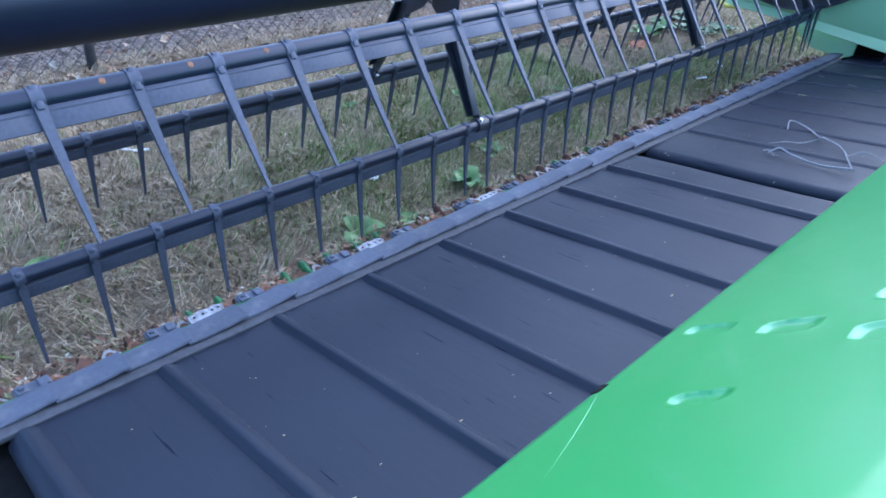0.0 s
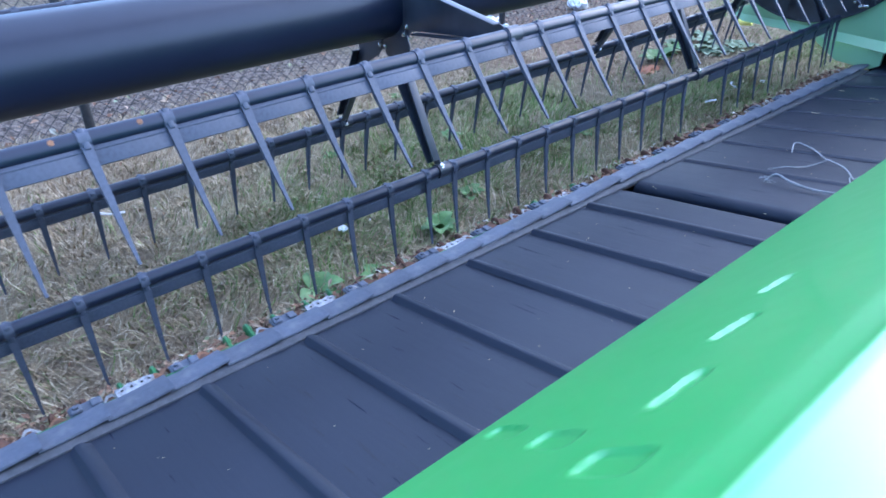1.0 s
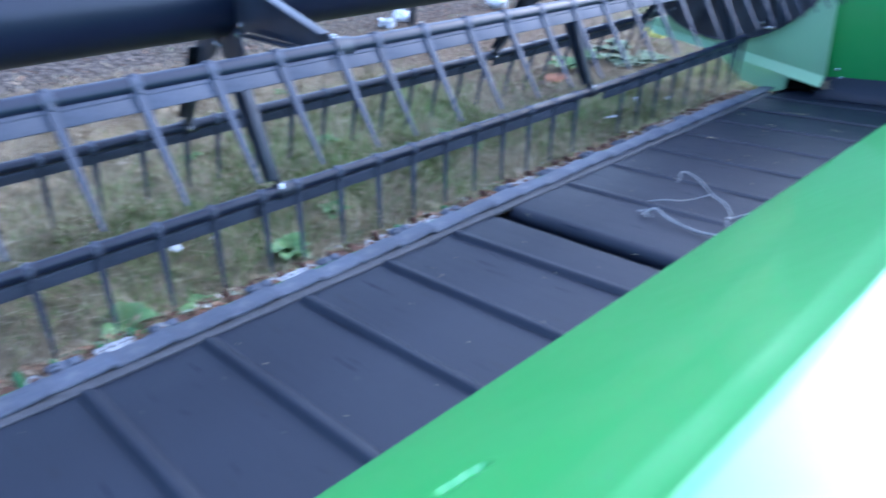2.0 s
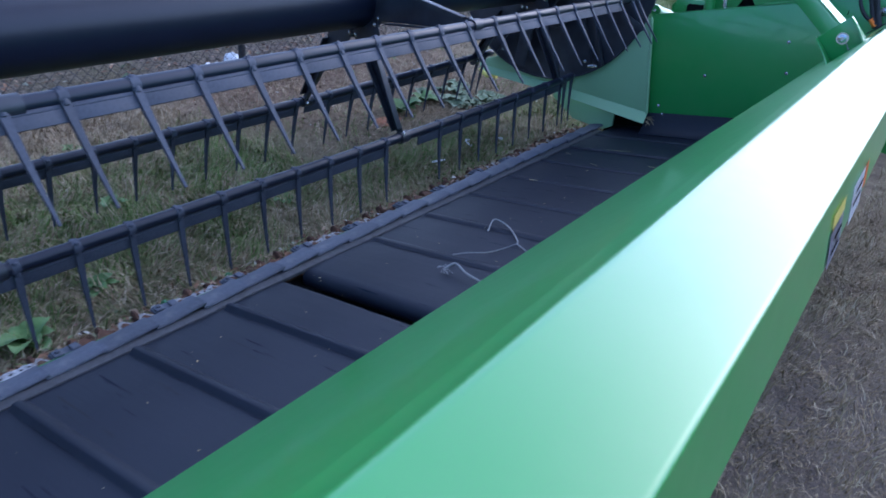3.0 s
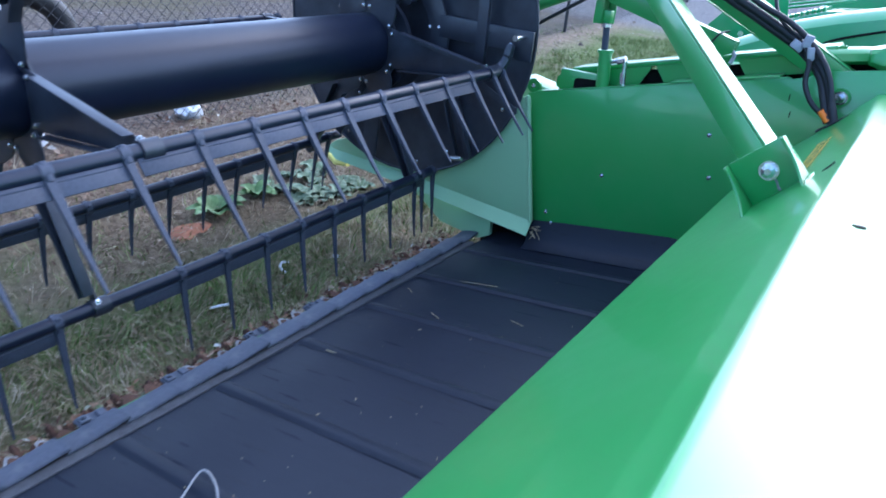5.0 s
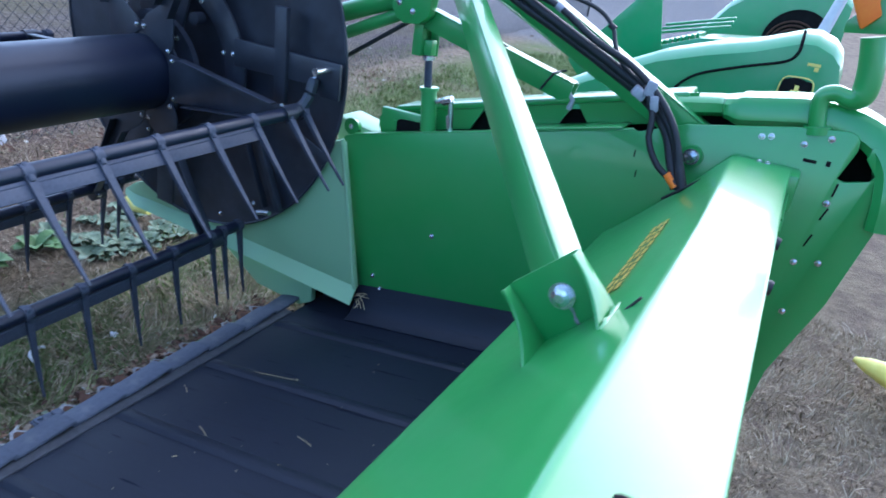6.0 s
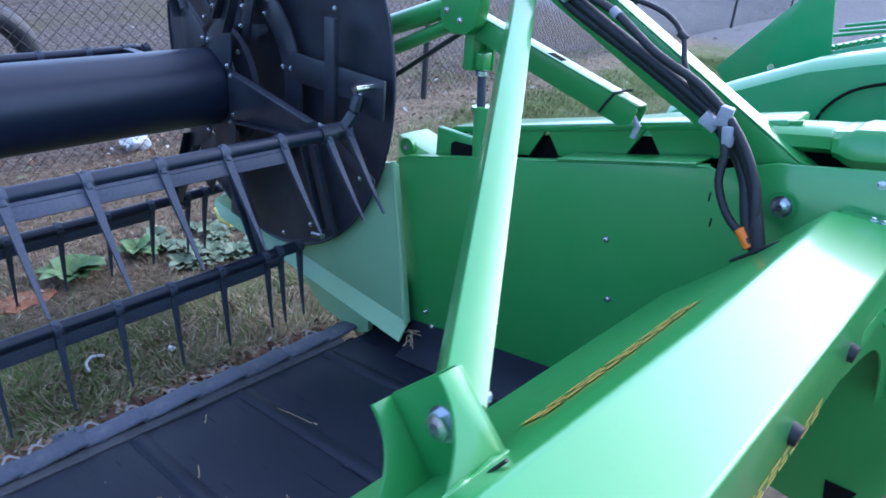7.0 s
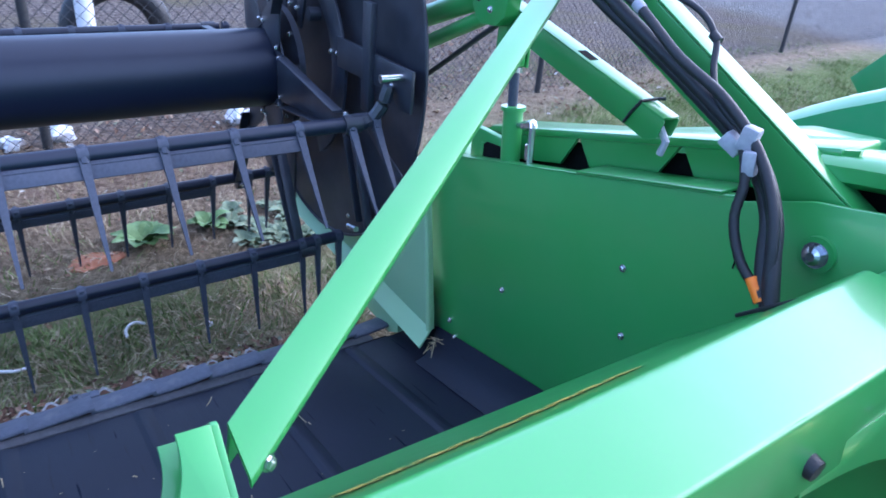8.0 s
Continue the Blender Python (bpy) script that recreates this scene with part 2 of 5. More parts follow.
def sweep(bm, pts, r, seg=8, closed_caps=True, flat=False):
    """A round cord along points."""
    pts = [Vector(p) for p in pts]
    rings = []
    up = Vector((0, 0, 1))
    for i, p in enumerate(pts):
        d = (pts[min(i + 1, len(pts) - 1)] - pts[max(i - 1, 0)]).normalized()
        s = d.cross(Vector((0, 1, 0)) if flat else (up if abs(d.z) < 0.95 else Vector((1, 0, 0)))).normalized()
        u = s.cross(d)
        rr = r[i] if isinstance(r, (list, tuple)) else r
        rings.append([bm.verts.new(p + rr * (math.cos(a) * s + math.sin(a) * u)) for a in (2 * math.pi * k / seg for k in range(seg))])
    for a, b in zip(rings, rings[1:]):
        for k in range(seg):
            bm.faces.new((a[k], a[(k + 1) % seg], b[(k + 1) % seg], b[k]))
    if closed_caps:
        bm.faces.new(rings[0][::-1])
        bm.faces.new(rings[-1])
    bmesh.ops.recalc_face_normals(bm, faces=bm.faces[:])
    return bm


def curve_pts(ctrl, n=10):
    """Catmull-Rom through the control points."""
    c = [Vector(p) for p in ctrl]
    c = [2 * c[0] - c[1], *c, 2 * c[-1] - c[-2]]
    out = []
    for i in range(1, len(c) - 2):
        for k in range(n):
            t = k / n
            a, b, d, e = c[i - 1 : i + 3]
            out.append(0.5 * (2 * b + (d - a) * t + (2 * a - 5 * b + 4 * d - e) * t * t + (3 * b - a - 3 * d + e) * t ** 3))
    return [*out, c[-2]]


def bolt_mesh(r=0.0080, h=0.009):
    bm = bmesh.new()
    tube(bm, (0, 0, 0), (0, 0, 0.0025), r * 1.3, seg=16)
    tube(bm, (0, 0, 0.0025), (0, 0, h * 0.8), r, seg=6)
    tube(bm, (0, 0, h * 0.8), (0, 0, h), r * 0.9, r * 0.45, seg=12)
    return finish(bm, "bolt", STEEL)


BOLT = bolt_mesh()
BIG_BOLT = bolt_mesh(0.020, 0.018)
FACE_Y = pose(0, 0, 0, 90)  # a bolt whose head points to -y

# ---- ground ----
def bank(x, y):
    """The height of the ground: level round the machine, a long rise beyond the fence."""
    far = max(0.0, max(-x - 9.0, y - 26.0))
    return min(14.0, 0.125 * far * min(1.0, far / 5.0)) + 0.012 * noise.noise((x * 0.9, y * 0.9, 3.0)) * (1 if abs(x) < 12 and abs(y) < 20 else 0)


def spaced(lo, hi, step, far):
    inner = np.arange(lo, hi + step, step)
    out = [hi + (far - hi) * (k / 12) ** 2.2 for k in range(1, 13)]
    return [-v for v in reversed([-lo + (far + lo) * (k / 12) ** 2.2 for k in range(1, 13)])] + list(inner) + out


gx, gy = spaced(-9.0, 5.0, 0.35, 420.0), spaced(-6.0, 24.0, 0.5, 420.0)
verts = [(x, y, bank(x, y)) for y in gy for x in gx]
nx = len(gx)
faces = [(j * nx + i, j * nx + i + 1, (j + 1) * nx + i + 1, (j + 1) * nx + i) for j in range(len(gy) - 1) for i in range(nx - 1)]
me = bpy.data.meshes.new("ground")
me.from_pydata(verts, [], faces)
me.materials.append(GROUND)
me.polygons.foreach_set("use_smooth", [True] * len(me.polygons))
tagged(new("ground", me), "dry patchy turf with bare soil and a gravel track", "ground", kind="structure")

def belt_z(x):
    return 0.112 + 0.165 * x


# ---- header frame ----
frame_thing = thing("header_frame", "green painted steel back frame and end panel of a combine header", "header frame")
Y0, Y1 = -5.2, 3.378


def crease_x(y):
    return 1.6185 - 0.0189 * max(-1.1, min(y, 1.7)) - 0.03 * max(0.0, y - 2.6)


def lip_x(y):
    return 1.2435 - 0.0006 * y


def outer_x(y):
    return 1.788 - 0.0205 * max(-1.9, min(y, 3.05))


def lean_out(y):
    """How far the beam's rear face leans out at its foot."""
    return 0.012 + 0.010 * max(0.0, min(1.0, (1.8 - y) / 2.0))


# dents pressed into the sheet: place along it, place up it, half length, half width, turn
DENTS = ((-1.927, 1.305, 0.046, 0.017, 1.70), (-1.962, 1.411, 0.044, 0.021, 1.66), (-2.020, 1.520, 0.046, 0.026, 1.58), (-2.166, 1.393, 0.041, 0.015, 1.43),
         (-1.866, 1.494, 0.049, 0.015, 0.10), (-1.685, 1.462, 0.040, 0.013, 0.28), (-1.520, 1.440, 0.033, 0.011, 0.26))
N = Vector((-0.697, 0, 0.717))
U = Vector((0.717, 0, 0.697))


def sag(x, y):
    """The sheet hollows a little towards its end."""
    return 0.008 * max(0.0, min(1.0, (y - 1.0) / 0.8)) * math.sin(math.pi * max(0.0, min(1.0, (x - lip_x(y)) / (crease_x(y) - lip_x(y)))))


def pressed(x, y):
    """How far the sheet is pushed in at a place: blunt-ended dents and a slight wave."""
    deep = 0.0016 * noise.noise((x * 3.0, y * 1.7, 4.0))
    for y0, x0, half, wide, turn in DENTS:
        a, b = y - y0, (x - x0) / U.x
        c, sn = math.cos(turn), math.sin(turn)
        d = ((abs(a * c + b * sn) / half) ** 4.6 + (abs(b * c - a * sn) / wide) ** 4.6) ** (1 / 4.6)
        if d < 1.25:
            deep += 0.0042 * max(0.0, min(1.0, (1.0 - d) / 0.24)) - 0.0006 * max(0.0, 1.0 - abs(d - 1.08) / 0.17)
    fold = (crease_x(y) - x) / 0.043  # a faint fold runs along the sheet below the crease
    deep -= 0.0020 * max(0.0, fold if fold < 1 else 1.0 - (fold - 1.0) / 5.0)
    return deep + sag(x, y)


# sloping back sheet folded over into the top beam, one skin; the beam narrows a little along its length
def skin(y):
    cx, ox = crease_x(y), outer_x(y)
    lx, lz = lip_x(y), 0.8755
    slope = []
    for k in range(1, 88):
        f = k / 88
        x, z = lx + 0.006 + (cx - lx - 0.016) * f, 0.8865 + (1.2200 - 0.8865) * f
        d = pressed(x, y) * min(1.0, 12 * f, 12 * (1 - f))
        slope.append((x - N.x * d, z - N.z * d))
    return [(1.150, 0.30), (lx - 0.012, lz - 0.030), (lx - 0.002, lz - 0.002), (lx, lz + 0.0015), (lx + 0.0015, lz + 0.004), (lx + 0.006, lz + 0.011), *slope,
            (cx - 0.010, 1.2200), (cx - 0.004, 1.2262), (cx + 0.003, 1.2288), (cx + 0.010, 1.22908), (cx + 0.014, 1.2290), (ox - 0.008, 1.2262), (ox - 0.0052, 1.22614), (ox - 0.0020, 1.2253), (ox - 0.0004, 1.2232), (ox, 1.2190),
            (ox + lean_out(y), 1.100), (ox + lean_out(y) - 0.008, 1.086), (ox - 0.02, 1.080), (cx - 0.05, 1.06), (1.25, 0.72), (1.17, 0.30)]


def skin_rail(ys):
    bm = bmesh.new()
    rows = [[bm.verts.new((x, y, z)) for x, z in skin(y)] for y in ys]
    n = len(rows[0])
    for a, b in zip(rows, rows[1:]):
        for i in range(n):
            bm.faces.new((a[i], a[(i + 1) % n], b[(i + 1) % n], b[i]))
    bm.faces.new(rows[0])
    bm.faces.new(rows[-1][::-1])
    bmesh.ops.recalc_face_normals(bm, faces=bm.faces[:])
    return bm


back_sheet = part("back_beam", skin_rail([*np.arange(Y0, -2.36, 0.2), *np.arange(-2.36, -1.42, 0.0042), *np.arange(-1.38, Y1 - 0.10, 0.12), Y1 - 0.10]), GREEN, frame_thing)
# end panel
end_pts = [(0.095, 0.885), (0.12, 0.932), (0.16, 0.945), (1.24, 1.218), (1.26, 1.212), (1.40, 1.268), (1.70, 1.328), (1.838, 1.346), (1.858, 1.340), (1.870, 1.322), (1.872, 1.296), (1.862, 1.262), (1.846, 1.208), (1.866, 1.203), (1.926, 1.220), (1.935, 1.236), (1.920, 1.256), (1.900, 1.280), (1.905, 1.318), (1.945, 1.315), (1.985, 1.245), (1.998, 1.147), (1.936, 0.821), (1.846, 0.542), (1.832, 0.412), (1.783, 0.370), (1.735, 0.410), (1.62, 0.42), (0.95, 0.418), (0.40, 0.318), (0.21, 0.28)]
bm = bmesh.new()
prism(bm, end_pts, 0.012, plane_y(Y1), 0.002)
end_panel = part("end_panel", bm, GREEN, frame_thing)
for x, z in ((0.567, 0.625), (1.005, 0.926), (1.047, 0.745), (0.31, 0.36), (0.35, 0.31), (1.619, 1.282), (1.644, 1.288), (1.735, 1.286), (1.799, 1.316), (1.843, 1.132), (1.878, 0.948), (1.814, 0.932), (1.832, 0.765)):
    shared("bolt", BOLT, end_panel, Matrix.Translation((x, Y1, z)) @ FACE_Y)

# divider sheet in front of the end panel
divider = thing("crop_divider", "light green plastic crop divider with a yellow tip", "crop divider")
bm = bmesh.new()
prism(bm, [(0.13, 0.92), (0.152, 0.92), (0.262, 0.300), (0.245, 0.300), (-0.46, 0.335), (-1.10, 0.345), (-1.17, 0.36), (-1.10, 0.41), (-0.6, 0.60), (-0.2, 0.86)], 0.02, plane_y(3.33), 0.004)
part("divider_sheet", bm, GREEN_DIVIDER, divider)
# lower band folded out
bm = bmesh.new()
band = [((0.262, 3.331, 0.306), (0.262, 3.285, 0.236)), ((-0.46, 3.331, 0.340), (-0.46, 3.290, 0.282)), ((-1.10, 3.331, 0.349), (-1.08, 3.30, 0.300)), ((-1.17, 3.332, 0.365), (-1.165, 3.32, 0.335))]
rows = [[bm.verts.new(p) for p in (a, b, (b[0], b[1] + 0.006, b[2] - 0.004), (a[0], a[1] + 0.006, a[2] - 0.004))] for a, b in band]
for ra, rb in zip(rows, rows[1:]):
    for i in range(4):
        bm.faces.new((ra[i], ra[(i + 1) % 4], rb[(i + 1) % 4], rb[i]))
bm.faces.new(rows[0])
bm.faces.new(rows[-1][::-1])
bmesh.ops.recalc_face_normals(bm, faces=bm.faces[:])
part("lower_band", bm, GREEN_DIVIDER, divider)
# rolled rear edge
bm = bmesh.new()
sweep(bm, [(0.142, 3.33, 0.93), (0.20, 3.328, 0.62), (0.256, 3.325, 0.30)], 0.010, 8)
part("rolled_edge", bm, GREEN_DIVIDER, divider)
bm = bmesh.new()
prism(bm, [(0.02, 0.25), (-0.46, 0.283), (-0.5, 0.25), (-0.30, 0.12), (-0.05, 0.10), (0.02, 0.14)], 0.03, plane_y(3.34), 0.004)
part("skid", bm, GREEN_DIVIDER, divider)
bm = bmesh.new()
sweep(bm, [(-1.0, 3.325, 0.285), (-1.10, 3.325, 0.275), (-1.17, 3.325, 0.31)], [0.02, 0.022, 0.01])
part("tip", bm, YELLOW, divider, "yellow plastic tip")

# ---- draper belts ----
def draper_belt(y0, y1, cleats, tall, slant=0.0):
    t = thing("draper_belt", "black ribbed rubber draper belt, dusty and scuffed", "conveyor belt", group="draper belts")
    bm = bmesh.new()
    xs = [-0.014, 0.02, 0.25, 0.5, 0.8, 1.13]
    r = 0.045
    prof = [(y0 + r - r * math.sin(a), r * math.cos(a) - r) for a in [math.pi * k / 8 for k in range(8, -1, -1)]]
    n = 40
    prof += [(y0 + r + (y1 - y0 - 2 * r) * k / n, 0) for k in range(1, n)]
    prof += [(y1 - r + r * math.sin(a), r * math.cos(a) - r) for a in [math.pi * k / 8 for k in range(9)]]
    rows = [[bm.verts.new((x, y, belt_z(x) + z + 0.004 * noise.noise((x * 2, y * 2.5, 0)))) for x in xs] for y, z in prof]
    for a, b in zip(rows, rows[1:]):
        for i in range(len(xs) - 1):
            bm.faces.new((a[i], a[i + 1], b[i + 1], b[i]))
    bmesh.ops.recalc_face_normals(bm, faces=bm.faces[:])
    bmesh.ops.solidify(bm, geom=bm.faces[:], thickness=0.004)
    part("belt", bm, BELT, t)
    cb = bmesh.new()
    ring = []
    for x in (0.002, 1.12):
        ring.append([cb.verts.new((x, dy + slant * x, belt_z(x) + dz * tall)) for dy, dz in ((-0.034, -0.002), (-0.027, 0.003), (-0.021, 0.0155), (-0.015, 0.0185), (0.004, 0.0165), (0.026, -0.002))])
    for i in range(5):
        cb.faces.new((ring[0][i], ring[0][i + 1], ring[1][i + 1], ring[1][i]))
    cb.faces.new(ring[0][::-1])
    cb.faces.new(ring[1])
    bmesh.ops.recalc_face_normals(cb, faces=cb.faces[:])
    me = finish(cb, "cleat", BELT, True)
    for y in cleats:
        shared("cleat", me, t, Matrix.Translation((0, y, 0.003)))
    return t


draper_belt(-2.72, 0.290, [0.381 * k for k in range(-7, 1)], 1.0, 0.03)
draper_belt(0.372, 3.56, [0.815 + 0.388 * k for k in range(0, 7)], 0.45)

# ---- reel ----
RR = 0.745  # from the reel's axis to its bats
reel = thing("pickup_reel", "black tubular pickup reel with rows of grey plastic tines", "reel", pose(-0.685, 3.12, 1.062, 0.45))
RY0 = -6.2  # along the reel, from its far end
bm = bmesh.new()
tube(bm, (0, RY0, 0), (0, -0.02, 0), 0.150, seg=48)
part("centre_tube", bm, TUBE_BLACK, reel)
PITCH = 0.2
# tines along the three sections between spiders, and two close together at the end
TINES = [-0.667 - 0.2 * k for k in range(10)] + [1.284 - 0.2 * k for k in range(10)] + [2.905 - 0.2 * k for k in range(8)] + [3.082, 3.172]
BATS = [(-1, 37), (-61, 2), (-121, -12), (-181, -60), (-241, -120), (59, 100)]


def tine_mesh():
    bm = bmesh.new()
    # clip round the bat tube, then a flat tapered finger
    box(bm, (-0.0245, -0.009, -0.030), (0.0245, 0.009, 0.0245), 0.005)
    tube(bm, (0, -0.014, 0), (0, 0.014, 0), 0.0272, seg=16)
    n = 6
    rows = []
    for k in range(n + 1):
        f = k / n
        z = -0.02 - 0.30 * f
        w, d = 0.0125 * (1 - f) + 0.0035 * f, 0.008 * (1 - f) + 0.003 * f
        x = 0.012 + 0.012 * f * f
        rows.append([bm.verts.new((x + sx * d, sy * w, z)) for sx, sy in ((-1, -1), (1, -1), (1, 1), (-1, 1))])
    for a, b in zip(rows, rows[1:]):
        for i in range(4):
            bm.faces.new((a[i], a[(i + 1) % 4], b[(i + 1) % 4], b[i]))
    bm.faces.new(rows[-1])
    bm.faces.new(rows[0][::-1])
    bmesh.ops.recalc_face_normals(bm, faces=bm.faces[:])
    return finish(bm, "tine", TINE, True)


TINE_ME = tine_mesh()


def strip_mesh():
    bm = bmesh.new()
    box(bm, (0.006, -PITCH / 2 + 0.004, -0.070), (0.012, PITCH / 2 - 0.004, -0.017), 0.002)
    tube(bm, (0.010, -PITCH / 2 + 0.016, -0.030), (0.010, PITCH / 2 - 0.016, -0.030), 0.0040, seg=8)
    return finish(bm, "bat_strip", TINE, True)


STRIP_ME = strip_mesh()


def rise(y):
    return 0.028 * max(0.0, (y + 1.76) / 1.76) ** 1.4


for ang, lean in BATS:
    c = Vector((RR * math.cos(radians(ang)), 0, RR * math.sin(radians(ang))))
    lower = ang in (-61, -121)
    bm = bmesh.new()
    sweep(bm, [(0, y, rise(y) if lower else 0) for y in (RY0, *(-1.76 + 0.22 * k for k in range(9)), {-61: 0.13, -121: 0.19}.get(ang, 0.02))], 0.024, 16)
    bat = part("bat", bm, TUBE_BLACK, reel)
    bat.matrix_basis = Matrix.Translation(c)
    if ang == -1:
        upper_bat = bat
    tines = [y - 0.07 for y in TINES[:20]] + [3.07 - 0.2 * k for k in range(8)] + [3.136, 3.23] if ang == -61 else TINES[:20] + [y + 0.042 for y in TINES[20:]] if ang == -121 else TINES
    for k, y in enumerate(tines):
        y -= 3.12
        shared("tine", TINE_ME, bat, pose(0, y, rise(y) if lower else 0, 0, -lean, 0))
        if k < 28:
            shared("strip", STRIP_ME, bat, pose(0, y - 0.1, rise(y - 0.1) if lower else 0, math.degrees(rise(y) - rise(y - 0.2)) / 0.2 if lower else 0, -lean, 0))

# rust spots on the bat that hangs over the belt
for y in (-2.335, -2.135, -1.935):
    bm = bmesh.new()
    tube(bm, (0, 0, 0.0225), (0, 0, 0.0246), 0.0085, 0.006, seg=12)
    spot = part("rust_spot", bm, RUST_SPOT, upper_bat, "orange rust spot")
    spot.matrix_basis = pose(0, y - 3.12, 0, 0, 40, 0)


# spiders
def spider(y):
    t = thing("reel_spider", "black steel spider bracket bolted round the reel tube", "bracket", pose(-0.685, y, 1.062 + 0.0079 * (y - 3.12), 0.45), "reel spiders")
    bm = bmesh.new()
    tube(bm, (0, -0.004, 0), (0, 0.004, 0), 0.205, seg=40)
    part("collar", bm, BLACK, t)
    for ang, lean in BATS:
        m = pose(0, 0, 0, 0, -ang, 0)
        bm = bmesh.new()
        wide = ang == -1
        outline = [(0.145, -0.085), (0.18, -0.088), (0.70, -0.028), (0.755, -0.022), (0.770, 0), (0.755, 0.024), (0.70, 0.030), (0.24, 0.092), (0.15, 0.10)] if wide else \
            [(0.145, -0.085), (0.20, -0.088), (0.30, -0.040), (0.70, -0.020), (0.755, -0.020), (0.770, 0), (0.755, 0.022), (0.70, 0.022), (0.30, 0.040), (0.22, 0.085), (0.15, 0.095)]
        prism(bm, outline, 0.006, m @ plane_y(-0.012), 0.001)
        # folded flanges along both edges
        for z0, z1 in ((0.094, 0.032), (-0.088, -0.030)) if wide else ((0.040, 0.022), (-0.040, -0.020)):
            fl = bmesh.new()
            d = Vector((0.46 if wide else 0.40, 0, z1 - z0))
            mm = m @ Matrix.Translation((0.70 - d.x / 2, -0.028, (z0 + z1) / 2)) @ pose(0, 0, 0, 0, -math.degrees(math.atan2(d.z, d.x)), 0)
            box(fl, (-d.length / 2, -0.018, -0.003), (d.length / 2, 0.018, 0.003), 0.001, mm)
            fm = bpy.data.meshes.new("tmp")
            fl.to_mesh(fm)
            fl.free()
            bm.from_mesh(fm)
            bpy.data.meshes.remove(fm)
        arm = part("arm", bm, BLACK, t)
        for u, w in ((0.17, 0.075), (0.17, -0.075), (0.735, 0.0)):
            shared("bolt", BOLT, arm, m @ Matrix.Translation((u, -0.012, w)) @ FACE_Y)
        # clamp round the bat tube
        bm = bmesh.new()
        tube(bm, (0.745, -0.03, 0), (0.745, 0.03, 0), 0.031, seg=16)
        clamp = part("bat_clamp", bm, BLACK, t)
        clamp.matrix_basis = m
        shared("bolt", BOLT, clamp, Matrix.Translation((0.728, -0.012, 0.028)))
    return t


for y in (-2.65, -0.645, 1.36, 3.09):
    spider(y)

# end disc with its cam plate and brackets
disc = thing("reel_end_disc", "large black steel disc closing the reel end", "reel disc")
DC, DR = Vector((-0.632, 3.30, 1.170)), 0.798
bm = bmesh.new()
tube(bm, DC, DC + Vector((0, 0.005, 0)), DR, seg=128)
part("disc_plate", bm, BLACK, disc)
bm = bmesh.new()
ring = [(DC.x + DR * math.cos(2 * math.pi * k / 96), DC.y - 0.002, DC.z + DR * math.sin(2 * math.pi * k / 96)) for k in range(97)]
sweep(bm, ring, 0.006, 6, False)
part("disc_rim", bm, BLACK, disc)
# curved cam band near the hub
bm = bmesh.new()
outer = [(-0.685 + 0.395 * math.cos(a), 1.10 + 0.395 * math.sin(a)) for a in np.linspace(-1.1, 1.6, 24)]
inner = [(-0.685 + 0.29 * math.cos(a), 1.10 + 0.29 * math.sin(a)) for a in np.linspace(1.6, -1.1, 24)]
prism(bm, outer + inner, 0.012, plane_y(3.24), 0.001)
cam_band = part("cam_band", bm, BLACK, disc)
for x, z in ((-0.518, 1.357), (-0.50, 1.407), (-0.403, 1.176), (-0.35, 1.18), (-0.36, 0.98)):
    shared("bolt", BOLT, cam_band, Matrix.Translation((x, 3.24, z)) @ FACE_Y)
# small round boss on the band
bm = bmesh.new()
tube(bm, (-0.525, 3.20, 1.29), (-0.525, 3.245, 1.29), 0.026, seg=20)
part("boss", bm, BLACK, cam_band)
# hub plate
bm = bmesh.new()
tube(bm, (-0.685, 3.135, 1.063), (-0.685, 3.16, 1.063), 0.24, seg=40)
hub = part("hub_plate", bm, BLACK, disc)
for k in range(10):
    a = 2 * math.pi * k / 10 + 0.2
    shared("bolt", BOLT, hub, Matrix.Translation((-0.685 + 0.205 * math.cos(a), 3.135, 1.063 + 0.205 * math.sin(a))) @ FACE_Y)
# cross bar out to the crank of the bat, with a notched end
bm = bmesh.new()
prism(bm, [(-0.34, 1.136), (0.064, 1.139), (0.10, 1.10), (0.18, 1.10), (0.182, 1.235), (-0.34, 1.244)], 0.012, plane_y(3.233), 0.002)
bar = part("cross_bar", bm, BLACK, disc)
shared("bolt", BOLT, bar, Matrix.Translation((0.068, 3.232, 1.165)) @ FACE_Y)
bm = bmesh.new()
tube(bm, (0.131, 3.15, 1.208), (0.131, 3.24, 1.208), 0.014, seg=14)
part("crank_pin", bm, STEEL, disc)
# upright bar
bm = bmesh.new()
box(bm, (-0.118, 3.215, 1.04), (-0.062, 3.24, 1.40), 0.004)
part("upright_bar", bm, BLACK, disc)
shared("bolt", BOLT, disc, Matrix.Translation((-0.087, 3.24, 1.43)) @ FACE_Y)
# crank from the bat end to the pin, and a flat link to the rim
bm = bmesh.new()
sweep(bm, curve_pts([(0.055, 3.10, 1.055), (0.060, 3.16, 1.060), (0.075, 3.19, 1.10), (0.085, 3.21, 1.17)], 6), [0.026] * 6 + [0.022] * 12 + [0.018], 8)
part("crank", bm, BLACK, disc)
bm = bmesh.new()
prism(bm, [(-0.13, 0.965), (-0.10, 0.975), (0.135, 0.875), (0.137, 0.85), (0.105, 0.826)], 0.006, plane_y(3.245), 0.001)
link = part("link", bm, BLACK, disc)
shared("bolt", BOLT, link, Matrix.Translation((0.06, 3.245, 0.857)) @ FACE_Y)
